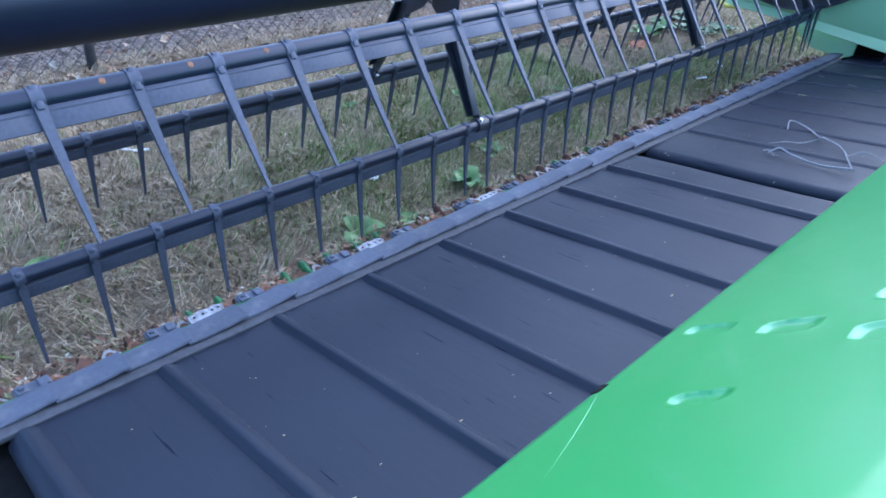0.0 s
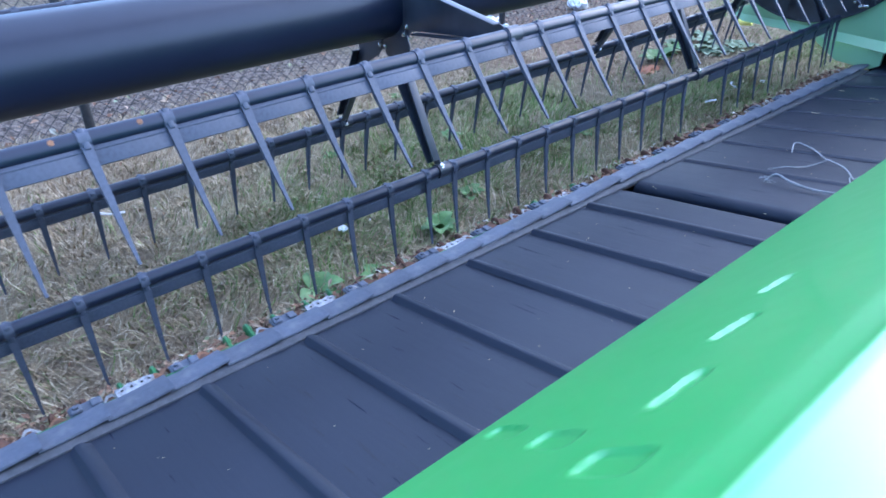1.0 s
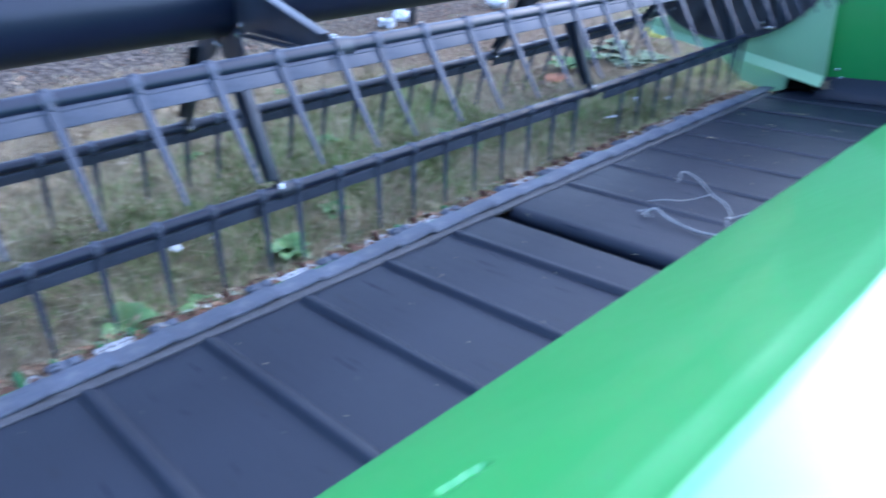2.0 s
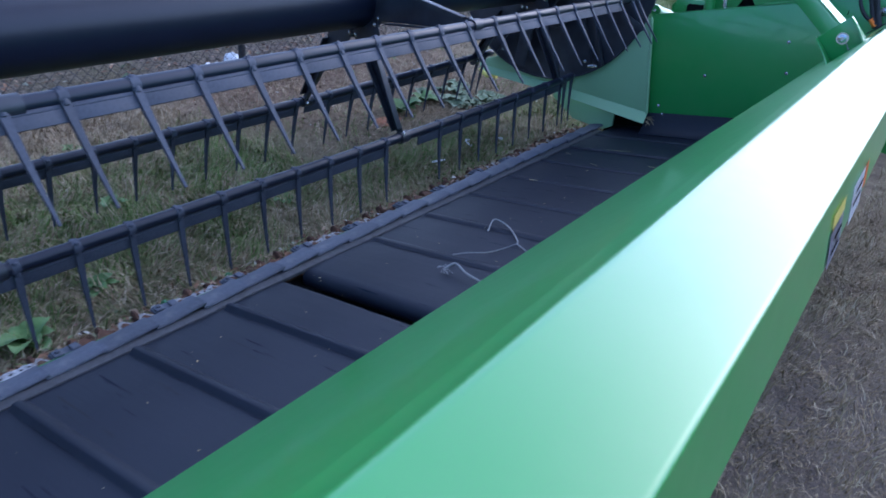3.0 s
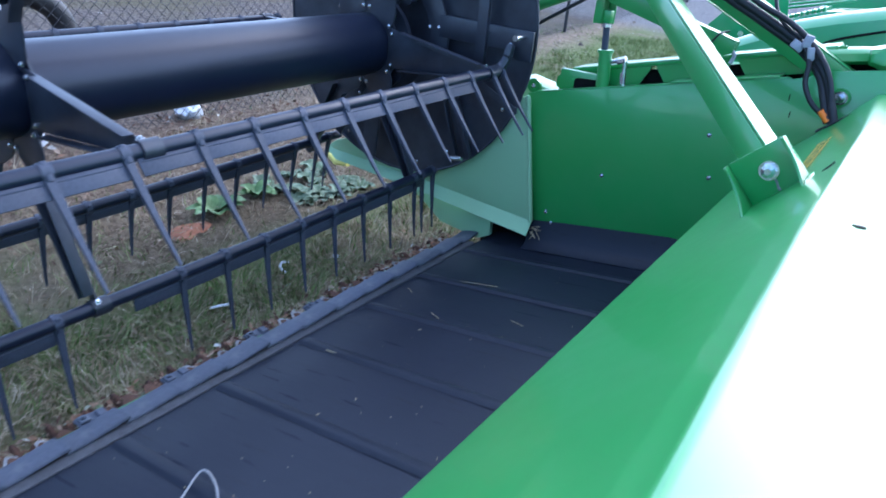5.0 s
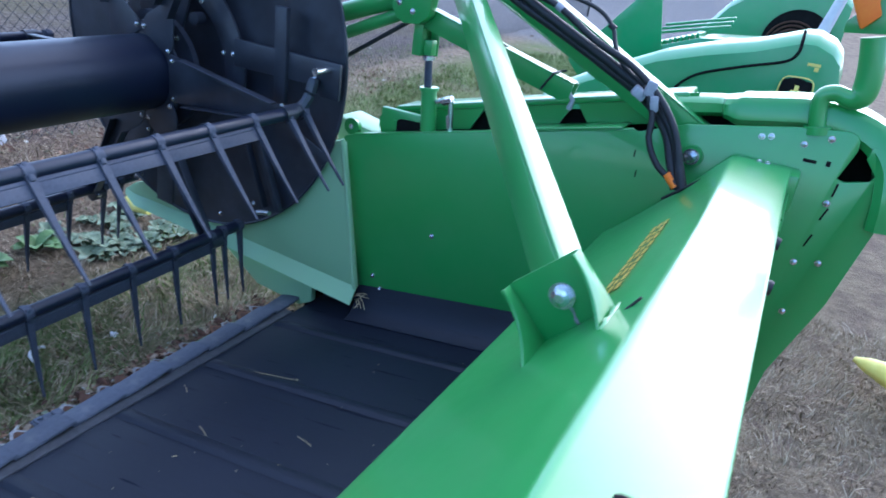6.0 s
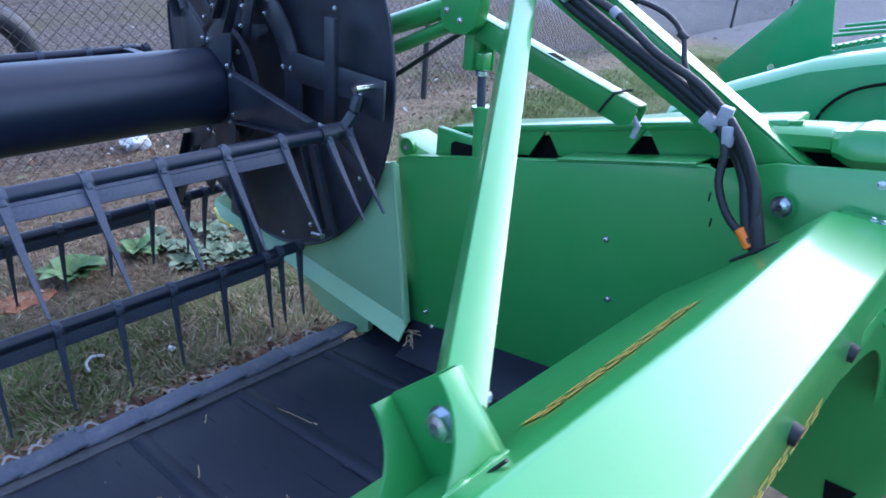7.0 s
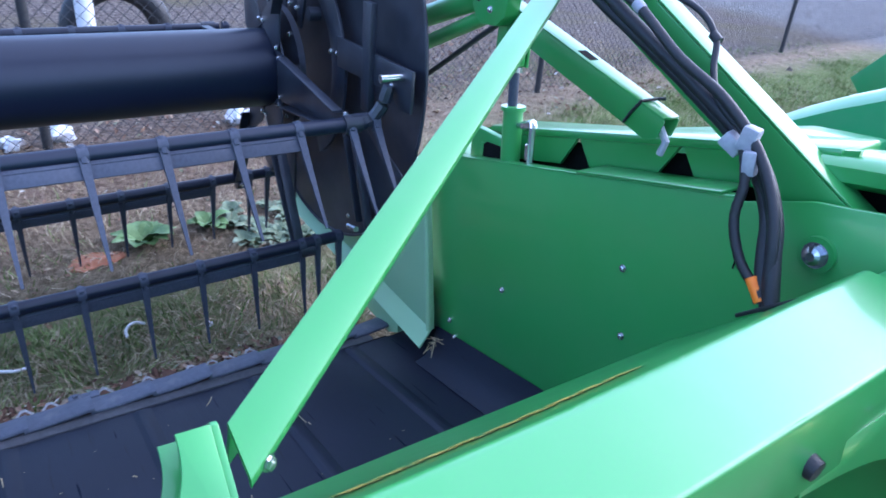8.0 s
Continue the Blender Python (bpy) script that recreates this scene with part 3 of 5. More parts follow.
# slotted guide near the bottom of the disc
for x0, x1 in ((-0.335, -0.322), (-0.262, -0.235)):
    bm = bmesh.new()
    prism(bm, [(x0, 0.90), (x1, 0.90), (x1 + 0.135, 0.56), (x0 + 0.135, 0.56)], 0.03, plane_y(3.25), 0.002)
    part("guide", bm, BLACK, disc)
for x, z in ((-0.235, 0.572), (-0.426, 0.469), (-0.922, 0.523), (-0.62, 0.72)):
    shared("bolt", BOLT, disc, Matrix.Translation((x, 3.24, z)) @ FACE_Y)
bm = bmesh.new()
tube(bm, (-0.195, 3.22, 0.550), (-0.13, 3.22, 0.562), 0.012, seg=12)
part("pin", bm, STEEL, disc)
# upper spokes of the far side seen over the tube
for a0, w in ((112, 0.05), (128, 0.03), (86, 0.05), (70, 0.03), (148, 0.05), (-95, 0.05), (-120, 0.05)):
    bm = bmesh.new()
    box(bm, (0.18, -0.01, -w), (0.62, 0.0, w), 0.002, Matrix.Translation((-0.685, 3.21, 1.063)) @ pose(0, 0, 0, 0, -a0, 0))
    sp = part("spoke", bm, BLACK, disc)
    for u in (0.24, 0.32):
        shared("bolt", BOLT, sp, Matrix.Translation((-0.685 + u * math.cos(radians(a0 + 6)), 3.20, 1.063 + u * math.sin(radians(a0 + 6)))) @ FACE_Y)

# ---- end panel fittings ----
# added dark boxes under the end panel: shadow gap and unseen light block
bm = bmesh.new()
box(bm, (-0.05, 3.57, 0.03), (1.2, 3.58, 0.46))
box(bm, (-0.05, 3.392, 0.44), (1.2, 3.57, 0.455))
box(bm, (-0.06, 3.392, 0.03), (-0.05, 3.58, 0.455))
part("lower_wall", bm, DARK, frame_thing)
# folded ledge on the panel's top edge
bm = bmesh.new()
slope = math.degrees(math.atan(0.2477))
box(bm, (0.0, -0.006, 0.0), (0.43, 0.10, 0.006), 0.001, Matrix.Translation((0.795, Y1, 1.108)) @ pose(0, 0, 0, 0, -slope, 0))
part("top_ledge", bm, GREEN, frame_thing)
bm = bmesh.new()
box(bm, (0.0, -0.001, 0.0), (1.11, 0.035, 0.005), 0.001, Matrix.Translation((0.16, Y1, 0.944)) @ pose(0, 0, 0, 0, -slope, 0))
part("edge_fold", bm, GREEN, frame_thing)
# added strip, hides the shaded gap between the panel's lower edge and the belt
bm = bmesh.new()
rows = []
for x, z in ((0.24, 0.286), (0.40, 0.318), (0.68, 0.369), (0.95, 0.418), (1.13, 0.419)):
    gap = z - belt_z(x) - 0.006
    rows.append([bm.verts.new((x, Y1 - out, z - gap * f)) for out, f in ((0.003, -0.06), (0.012, 0.30), (0.026, 0.62), (0.050, 0.88), (0.090, 1.0), (0.090, 1.02), (0.045, 0.92), (0.003, 0.6))])
for ra, rb in zip(rows, rows[1:]):
    for i in range(8):
        bm.faces.new((ra[i], ra[(i + 1) % 8], rb[(i + 1) % 8], rb[i]))
bm.faces.new(rows[0])
bm.faces.new(rows[-1][::-1])
bmesh.ops.recalc_face_normals(bm, faces=bm.faces[:])
part("rubber_seal", bm, BELT, frame_thing, "added black strip that hides the shaded gap under the panel")
# pivot boss
bm = bmesh.new()
tube(bm, (1.440, Y1 - 0.012, 1.176), (1.440, Y1 + 0.002, 1.176), 0.036, seg=32)
boss = part("pivot_boss", bm, GREEN, frame_thing)
shared("bolt", BIG_BOLT, boss, Matrix.Translation((1.440, Y1 - 0.012, 1.176)) @ FACE_Y)
# slots in the end panel, as inset dark plates
for x, z, w, h in ((1.763, 1.242, 0.018, 0.005), (1.812, 1.245, 0.006, 0.008), (1.266, 1.142, 0.002, 0.012), (1.284, 1.077, 0.002, 0.012)):
    bm = bmesh.new()
    box(bm, (x - w, Y1 - 0.001, z - h), (x + w, Y1 + 0.004, z + h))
    part("slot", bm, DARK, frame_thing)
# three slanted slits where the panel bends into its rear part
for (xa, za), (xb, zb) in (((1.854, 1.196), (1.850, 1.155)), ((1.852, 1.118), (1.840, 1.078)), ((1.836, 1.030), (1.824, 0.988))):
    bm = bmesh.new()
    tilt = math.degrees(math.atan2(xb - xa, zb - za))
    box(bm, (-0.0028, -0.001, 0.0), (0.0028, 0.003, math.hypot(xb - xa, zb - za)), 0, Matrix.Translation((xa, Y1, za)) @ pose(0, 0, 0, 0, tilt, 0))
    part("slit", bm, DARK, frame_thing)
# socket in the lower rear of the panel
bm = bmesh.new()
prism(bm, [(1.728, 0.525), (1.80, 0.530), (1.776, 0.462), (1.742, 0.452)], 0.004, plane_y(Y1 - 0.005))
part("socket", bm, DARK, frame_thing)
# rounded stop where the beam meets the panel
bm = bmesh.new()
box(bm, (1.565, Y1 - 0.11, 1.10), (1.752, Y1 - 0.002, 1.215), 0.012)
stop = part("beam_end", bm, GREEN, frame_thing)
for dx in (0.0, 0.022):
    shared("bolt", BOLT, stop, Matrix.Translation((1.635 + dx, Y1 - 0.045, 1.215)))
bm = bmesh.new()
tube(bm, (0, 0, -0.002), (0, 0, 0.0008), 0.0095, seg=20)
bmesh.ops.transform(bm, matrix=Matrix.Translation((1.665, 1.69, 1.2288)) @ Matrix.Diagonal((1.25, 0.8, 1, 1)), verts=bm.verts[:])
part("drain_hole", bm, DARK, back_sheet, "small oval hole")
# gusset that widens the rear face towards the end panel
bm = bmesh.new()
edge = [Vector((y, z, 0)) for y, z in ((2.86, 1.086), (2.97, 1.074), (3.08, 1.050), (3.16, 1.014), (3.225, 0.965), (3.275, 0.90), (3.30, 0.82))]
mg = Matrix(((0, -0.10, 1, outer_x(3.1) + 0.118), (1, 0, 0, 0), (0, 1, 0, 0), (0, 0, 0, 1)))
prism(bm, [(p.x, p.y) for p in curve_pts(edge, 4)] + [(3.376, 0.82), (3.376, 1.14), (2.86, 1.14)], 0.006, mg, 0.0015)
part("rear_gusset", bm, GREEN, frame_thing)
for a, b, r in (((3.10, 1.13), (3.30, 1.16), 0.004), ((3.13, 1.085), (3.22, 1.10), 0.005)):
    bm = bmesh.new()
    sweep(bm, curve_pts([mg @ Vector((*a, 0.007)), mg @ Vector(((a[0] + b[0]) / 2, (a[1] + b[1]) / 2 + 0.004, 0.007)), mg @ Vector((*b, 0.007))], 5), r, 6)
    part("weld_bead", bm, GREEN, frame_thing)
# rubber plugs in the beam's rear face
for y in (2.57, 2.86):
    bm = bmesh.new()
    tube(bm, (outer_x(y) - 0.004, y, 1.141), (outer_x(y) + 0.019, y, 1.139), 0.019, 0.015, seg=20)
    part("rubber_plug", bm, HOSE, frame_thing, "black rubber plug")
def sheet_z(x, y):
    x0 = lip_x(y) + 0.006
    return 0.8865 + (x - x0) * (1.22 - 0.8865) / (crease_x(y) - 0.010 - x0) - 1.4 * sag(x, y)


# notch in the lip, and the crease that runs up from its corner
bm = bmesh.new()
box(bm, (-0.004, -2.135, -0.004), (0.011, -2.108, 0.0016), 0.001, Matrix(((U.x, 0, N.x, 1.247), (0, 1, 0, 0), (U.z, 0, N.z, 0.882), (0, 0, 0, 1))))
part("lip_gap", bm, DARK, frame_thing)
bm = bmesh.new()
sweep(bm, [(x, y, sheet_z(x, y) - 0.0010) for x, y, _ in curve_pts([Vector((1.254, -2.135, 0)), Vector((1.270, -2.18, 0)), Vector((1.304, -2.29, 0)), Vector((1.329, -2.40, 0)), Vector((1.340, -2.6, 0))], 4)], 0.0008, 6)
part("crease", bm, GREEN, frame_thing)


# yellow lettering strips, drawn as plain bars
def bars(y0, y1, count, place, width):
    bm = bmesh.new()
    for k in range(count):
        ya, yb = y0 + (y1 - y0) * k / count, y0 + (y1 - y0) * (k + 0.8) / count
        for lo, hi in ((0.0, 0.28), (0.37, 0.62), (0.72, 1.0)):
            shift = 0.012 * lo
            cut = 0.35 * (yb - ya) if (lo == 0.37 and k % 2) else 0.0
            bm.faces.new([bm.verts.new(place(u, width * w)) for u, w in ((ya + shift, lo), (yb + shift - cut, lo), (yb + shift - cut, hi), (ya + shift, hi))])
    bmesh.ops.solidify(bm, geom=bm.faces[:], thickness=0.0008)
    return bm


def on_sheet(y, w):
    p = Vector((1.466, y, 0)) + U * w
    p.z = sheet_z(p.x, y)
    return p + N * 0.004


part("lettering_edge", bars(2.351, 2.841, 9, lambda y, w: on_sheet(y, w - 0.003) - N * 0.0015, 0.044), DARK, frame_thing, "dark edge of the lettering")
part("lettering", bars(2.345, 2.835, 9, on_sheet, 0.044), YELLOW, frame_thing, "yellow lettering drawn as plain bars")
part("rear_lettering", bars(2.30, 2.72, 9, lambda y, w: Vector((outer_x(y) + 0.0125, y, 1.098 + w)) + Vector((0.0015 - w * 0.11, 0, 0)), 0.026), YELLOW, frame_thing, "yellow lettering drawn as plain bars")


def on_back(y, z):
    return Vector((outer_x(y) + lean_out(y) * (1.219 - z) / 0.119 + 0.0022, y, z))


def sticker(name, y0, y1, z0, z1, mat, label):
    bm = bmesh.new()
    bm.faces.new([bm.verts.new(on_back(y, z)) for y, z in ((y0, z0), (y1, z0), (y1, z1), (y0, z1))])
    bmesh.ops.solidify(bm, geom=bm.faces[:], thickness=0.0012)
    part(name, bm, mat, frame_thing, label)


sticker("warning_label", 0.08, 0.24, 1.092, 1.168, WHITE, "white warning label with dark bars on the rear face")
sticker("label_mark", 0.245, 0.30, 1.115, 1.168, ORANGE, "orange end of the warning label")
sticker("warning_label", -0.165, -0.03, 1.096, 1.158, CLAMP, "grey warning label under a yellow band")
sticker("label_band", -0.160, -0.032, 1.160, 1.186, YELLOW, "yellow band of the warning label")
for y0, y1, z0, z1 in ((0.10, 0.20, 1.122, 1.130), (0.12, 0.22, 1.142, 1.150), (-0.14, -0.06, 1.112, 1.120), (-0.13, -0.05, 1.134, 1.142)):
    bm = bmesh.new()
    bm.faces.new([bm.verts.new(on_back(y, z) + Vector((0.0012, 0, 0))) for y, z in ((y0, z0), (y1, z0), (y1, z1), (y0, z1))])
    bmesh.ops.solidify(bm, geom=bm.faces[:], thickness=0.0008)
    part("label_bar", bm, DARK, frame_thing)

# ---- brace strut and saddle ----
strut = thing("brace_strut", "green square steel strut bolted to a saddle bracket", "strut")
LOW, HIGH = Vector((1.387, 2.27, 1.205)), Vector((0.562, 3.40, 1.582))  # its upper edge on the belt side
RUN = (HIGH - LOW) / (HIGH.y - LOW.y)
ACROSS, DOWN = Vector((0.072, 0.0, -0.022)), Vector((-0.027, 0.0, -0.088))  # in the plane of its cut ends


def strut_piece(corners, y0, y1):
    """A bar between two cuts square to the beam; corners as shares of the width and height."""
    bm = bmesh.new()
    ends = [[bm.verts.new(LOW + RUN * (y - LOW.y) + ACROSS * u + DOWN * v) for u, v in corners] for y in (y0, y1)]
    n = len(corners)
    for i in range(n):
        bm.faces.new((ends[0][i], ends[0][(i + 1) % n], ends[1][(i + 1) % n], ends[1][i]))
    bm.faces.new(ends[0][::-1])
    bm.faces.new(ends[1])
    bmesh.ops.recalc_face_normals(bm, faces=bm.faces[:])
    bmesh.ops.bevel(bm, geom=[e for e in bm.edges if abs((e.verts[0].co - e.verts[1].co).y) > 0.5], offset=0.0035, segments=2, profile=0.5, affect="EDGES")
    return bm


part("top_web", strut_piece(((0, 0), (1, 0), (1, 0.09), (0, 0.09)), 2.256, 3.44), GREEN, strut)
part("side_flange", strut_piece(((0, 0.095), (0.10, 0.095), (0.10, 1.0), (0, 1.0)), 2.258, 3.44), GREEN, strut)
part("side_flange", strut_piece(((0.90, 0.095), (1.0, 0.095), (1.0, 0.26), (0.90, 0.26)), 2.258, 3.44), GREEN, strut)
shared("bolt", BOLT, strut, Matrix.Translation(LOW + RUN * 0.012 + ACROSS * 1.0 + DOWN * 0.2) @ pose(0, 0, 0, 0, 90, 37))

saddle = thing("saddle_bracket", "green folded steel saddle bracket welded to the beam, one big bolt", "bracket")
B0 = Vector((1.522, 2.228, 1.152))  # foot of the outer flange
ms = Matrix(((U.x, N.x, 0, B0.x), (0, 0, 1, B0.y), (U.z, N.z, 0, B0.z), (0, 0, 0, 1)))  # x along the sheet, y off it, z along the beam
bm = bmesh.new()
prism(bm, [(-0.156, -0.015), (0.0, -0.015), (0.0, 0.120), (-0.006, 0.124), (-0.150, 0.124), (-0.158, 0.118)], 0.008, ms, 0.001)
plate = part("saddle_plate", bm, GREEN, saddle)
shared("bolt", BIG_BOLT, plate, ms @ Matrix.Translation((-0.074, 0.062, -0.001)) @ pose(0, 0, 0, 180))
for u0, tw in ((-0.004, 0.014), (-0.161, -0.014)):
    bm = bmesh.new()
    prof = []
    for k in range(13):
        f = k / 12
        prof.append((-0.028 - 0.095 * (1 - f) ** 2.4 - 0.006 * f, -0.012 + 0.135 * f))
    # the flange curves in at the middle and flares at both ends
    pts = [(0.0, -0.012), *prof, (0.0, 0.122)]
    mm = ms @ Matrix(((0, 0, 1, u0), (0, 1, 0, 0), (1, 0, 0, 0), (0, 0, 0, 1)))
    prism(bm, pts, 0.007, mm, 0.001)
    part("flange", bm, GREEN, saddle)
bm = bmesh.new()
sweep(bm, [ms @ Vector((0.010 + 0.0012 * ((k * 7) % 3), 0.004, -0.112 + 0.0125 * k)) for k in range(10)], [0.005 + 0.0012 * ((k * 5) % 4) for k in range(10)], 8)
part("weld", bm, GREEN, saddle)
bm = bmesh.new()
sweep(bm, [Vector((1.548, 2.164, sheet_z(1.548, 2.16) + 0.002)), Vector((1.567, 2.166, sheet_z(1.567, 2.16) + 0.010))], 0.0025, 6)
part("cable_tie", bm, HOSE, saddle, "black cable tie end")
bm = bmesh.new()
sweep(bm, [ms @ Vector((-0.074 + 0.002 * math.sin(k), 0.038 - 0.006 * k, 0.0005)) for k in range(7)], [0.003, 0.0035, 0.003, 0.0025, 0.004, 0.0045, 0.002], 6)
part("grease_run", bm, TWINE, saddle, "pale run of grease under the bolt")

# ---- reel lift arm, cylinder and leg at the end ----
lift = thing("reel_lift_arm", "green steel reel lift arm with a support cylinder and leg", "lift arm")
bm = bmesh.new()
a, b = Vector((0.30, 3.414, 1.472)), Vector((1.010, 3.414, 1.281))
ang = math.degrees(math.atan2(b.z - a.z, b.x - a.x))
L = (b - a).length
ma = Matrix.Translation(a) @ pose(0, 0, 0, 0, -ang, 0)
prism(bm, [(0, -0.036), (L - 0.03, -0.036), (L, -0.014), (L, 0.030), (0, 0.036)], 0.004, ma @ plane_y(-0.027), 0.001)
prism(bm, [(0, -0.036), (L - 0.03, -0.036), (L, -0.014), (L, 0.030), (0, 0.036)], 0.004, ma @ plane_y(0.025), 0.001)
box(bm, (0, -0.027, 0.030), (L - 0.005, 0.029, 0.036), 0.001, ma)
part("arm_channel", bm, GREEN, lift)
bm = bmesh.new()
box(bm, (0.405, -0.014, 0.0355), (0.455, 0.014, 0.0372), 0, ma)
part("hole", bm, DARK, lift)
bm = bmesh.new()
sweep(bm, [ma @ Vector(p) for p in ((L - 0.10, -0.031, -0.03), (L - 0.092, -0.032, 0.0), (L - 0.080, -0.028, 0.038), (L - 0.075, 0.02, 0.042), (L - 0.06, 0.03, 0.050))], 0.004, 6)
part("cable_tie", bm, HOSE, lift, "black cable tie")
bm = bmesh.new()
sweep(bm, [ma @ Vector(p) for p in ((L - 0.02, 0, 0.0), (L + 0.01, 0, -0.02), (L + 0.01, 0, -0.055))], 0.009, 8)
part("hook", bm, CLAMP, lift)
# knuckle block with its bolt
bm = bmesh.new()
prism(bm, [(0.315, 1.455), (0.335, 1.425), (0.365, 1.41), (0.43, 1.415), (0.465, 1.445), (0.475, 1.50), (0.475, 1.60), (0.315, 1.60)], 0.05, plane_y(3.338), 0.004)
knuckle = part("knuckle", bm, GREEN, lift)
for x, z in ((0.402, 1.455), (0.345, 1.478)):
    shared("bolt", BOLT, knuckle, Matrix.Translation((x, 3.338, z)) @ FACE_Y)
# round arms running forward to the reel
for p0, p1, r in (((0.33, 3.44, 1.50), (-0.75, 3.46, 1.12), 0.036), ((0.31, 3.44, 1.435), (-0.75, 3.46, 0.97), 0.024)):
    bm = bmesh.new()
    tube(bm, p0, p1, r, seg=20)
    part("arm_tube", bm, GREEN, lift)
bm = bmesh.new()
tube(bm, (0.38, 3.43, 1.435), (-0.5, 3.46, 0.88), 0.009, seg=10)
part("rod", bm, HOSE, lift, "thin black rod")
# clevis, piston rod and cylinder
bm = bmesh.new()
box(bm, (0.385, 3.385, 1.30), (0.425, 3.455, 1.45), 0.004)
box(bm, (0.425, 3.40, 1.305), (0.46, 3.44, 1.36), 0.004)
box(bm, (0.425, 3.445, 1.30), (0.46, 3.455, 1.45), 0.003)
part("clevis", bm, GREEN, lift)
bm = bmesh.new()
tube(bm, (0.441, 3.42, 1.287), (0.440, 3.42, 1.302), 0.023, seg=20)
part("nut", bm, STEEL, lift)
bm = bmesh.new()
tube(bm, (0.452, 3.42, 1.18), (0.440, 3.42, 1.31), 0.0145, seg=20)
part("piston_rod", bm, TINE, lift, "dark worn piston rod")
bm = bmesh.new()
tube(bm, (0.480, 3.42, 0.95), (0.458, 3.42, 1.185), 0.030, seg=24)
tube(bm, (0.4585, 3.42, 1.178), (0.4575, 3.42, 1.190), 0.037, seg=24)
part("cylinder", bm, GREEN, lift)
bm = bmesh.new()
sweep(bm, curve_pts([(0.49, 3.42, 1.14), (0.53, 3.41, 1.155), (0.558, 3.41, 1.165), (0.564, 3.41, 1.13), (0.575, 3.41, 1.02)], 5), 0.010, 8)
tube(bm, (0.567, 3.41, 1.06), (0.561, 3.41, 1.105), 0.014, seg=6)
tube(bm, (0.525, 3.41, 1.150), (0.565, 3.41, 1.166), 0.015, seg=6)
tube(bm, (0.572, 3.41, 1.020), (0.568, 3.41, 1.050), 0.016, seg=6)
part("fitting", bm, STEEL, lift, "zinc hydraulic fitting")
# leg: a folded channel from the frame up to the arm
a, b = Vector((1.435, 3.43, 1.212)), Vector((0.80, 3.43, 1.548))
d = (a - b)
ang = math.degrees(math.atan2(d.z, d.x))
L = d.length
ml = Matrix.Translation(b) @ pose(0, 0, 0, 0, -ang, 0)
bm = bmesh.new()
prism(bm, [(-0.16, -0.062), (L + 0.02, -0.040), (L + 0.02, 0.052), (-0.16, 0.052)], 0.006, ml @ plane_y(-0.012), 0.001)
part("leg_web", bm, GREEN, lift)
bm = bmesh.new()
box(bm, (-0.16, -0.012, 0.053), (L + 0.045, 0.052, 0.059), 0.002, ml)
part("leg_flange", bm, GREEN, lift)
bm = bmesh.new()
box(bm, (-0.16, -0.002, -0.066), (L * 0.5, 0.05, -0.061), 0.001, ml @ pose(0, 0, 0, 0, -1.6, 0))
part("leg_flange", bm, GREEN, lift)
# cap where strut, arm and leg meet
bm = bmesh.new()
tube(bm, (0.42, 3.44, 1.60), (0.86, 3.44, 1.585), 0.035, seg=20)
part("cross_tube", bm, GREEN, lift)

# ---- hoses ----
hoses = thing("hose_bundle", "bundle of black hydraulic hoses clamped along the leg", "hoses")
paths = (
    ([(0.70, 3.36, 1.60), (0.79, 3.345, 1.545), (0.95, 3.345, 1.475), (1.10, 3.345, 1.40), (1.235, 3.335, 1.325), (1.32, 3.30, 1.25), (1.365, 3.26, 1.17), (1.40, 3.235, 1.10)], 0.0155),
    ([(0.72, 3.35, 1.615), (0.82, 3.335, 1.56), (0.98, 3.33, 1.485), (1.13, 3.33, 1.41), (1.265, 3.32, 1.33), (1.345, 3.285, 1.25), (1.39, 3.25, 1.17), (1.425, 3.225, 1.10)], 0.0155),
    ([(0.74, 3.33, 1.62), (0.84, 3.315, 1.585), (0.95, 3.305, 1.55), (1.08, 3.30, 1.475), (1.20, 3.30, 1.42), (1.29, 3.29, 1.345), (1.36, 3.26, 1.25), (1.41, 3.23, 1.10)], 0.011),
    ([(0.80, 3.34, 1.60), (0.95, 3.36, 1.585), (1.05, 3.37, 1.56), (1.11, 3.365, 1.515), (1.14, 3.34, 1.46), (1.175, 3.315, 1.41), (1.24, 3.305, 1.37)], 0.007),
    ([(1.255, 3.29, 1.35), (1.275, 3.275, 1.29), (1.285, 3.26, 1.22), (1.33, 3.245, 1.155), (1.40, 3.23, 1.115)], 0.0095),
)
def lean_x(p):
    """The bundle swings out to the rear as it drops."""
    return Vector((p[0] + 0.036 * max(0.0, min(1.0, (1.46 - p[2]) / 0.16)), p[1], p[2]))


for ctrl, r in paths:
    bm = bmesh.new()
    pts = curve_pts([lean_x(p) for p in ctrl], 8)
    rr = [r * (1.08 if (r == 0.0095 and k % 2) else 1.0) for k in range(len(pts))]
    sweep(bm, pts, rr, 10)
    part("hose", bm, HOSE, hoses)
for c, s, rot in (((1.225, 3.30, 1.345), (0.028, 0.022, 0.02), 30), ((1.262, 3.295, 1.365), (0.02, 0.02, 0.03), 10), ((1.275, 3.285, 1.325), (0.016, 0.018, 0.03), -10), ((0.79, 3.315, 1.575), (0.016, 0.02, 0.022), 40)):
    bm = bmesh.new()
    box(bm, [-v * 0.8 for v in s], [v * 0.8 for v in s], 0.005, Matrix.Translation(lean_x(c)) @ pose(0, 0, 0, 0, rot, 15))
    part("clamp", bm, CLAMP, hoses, "grey plastic hose clamp")
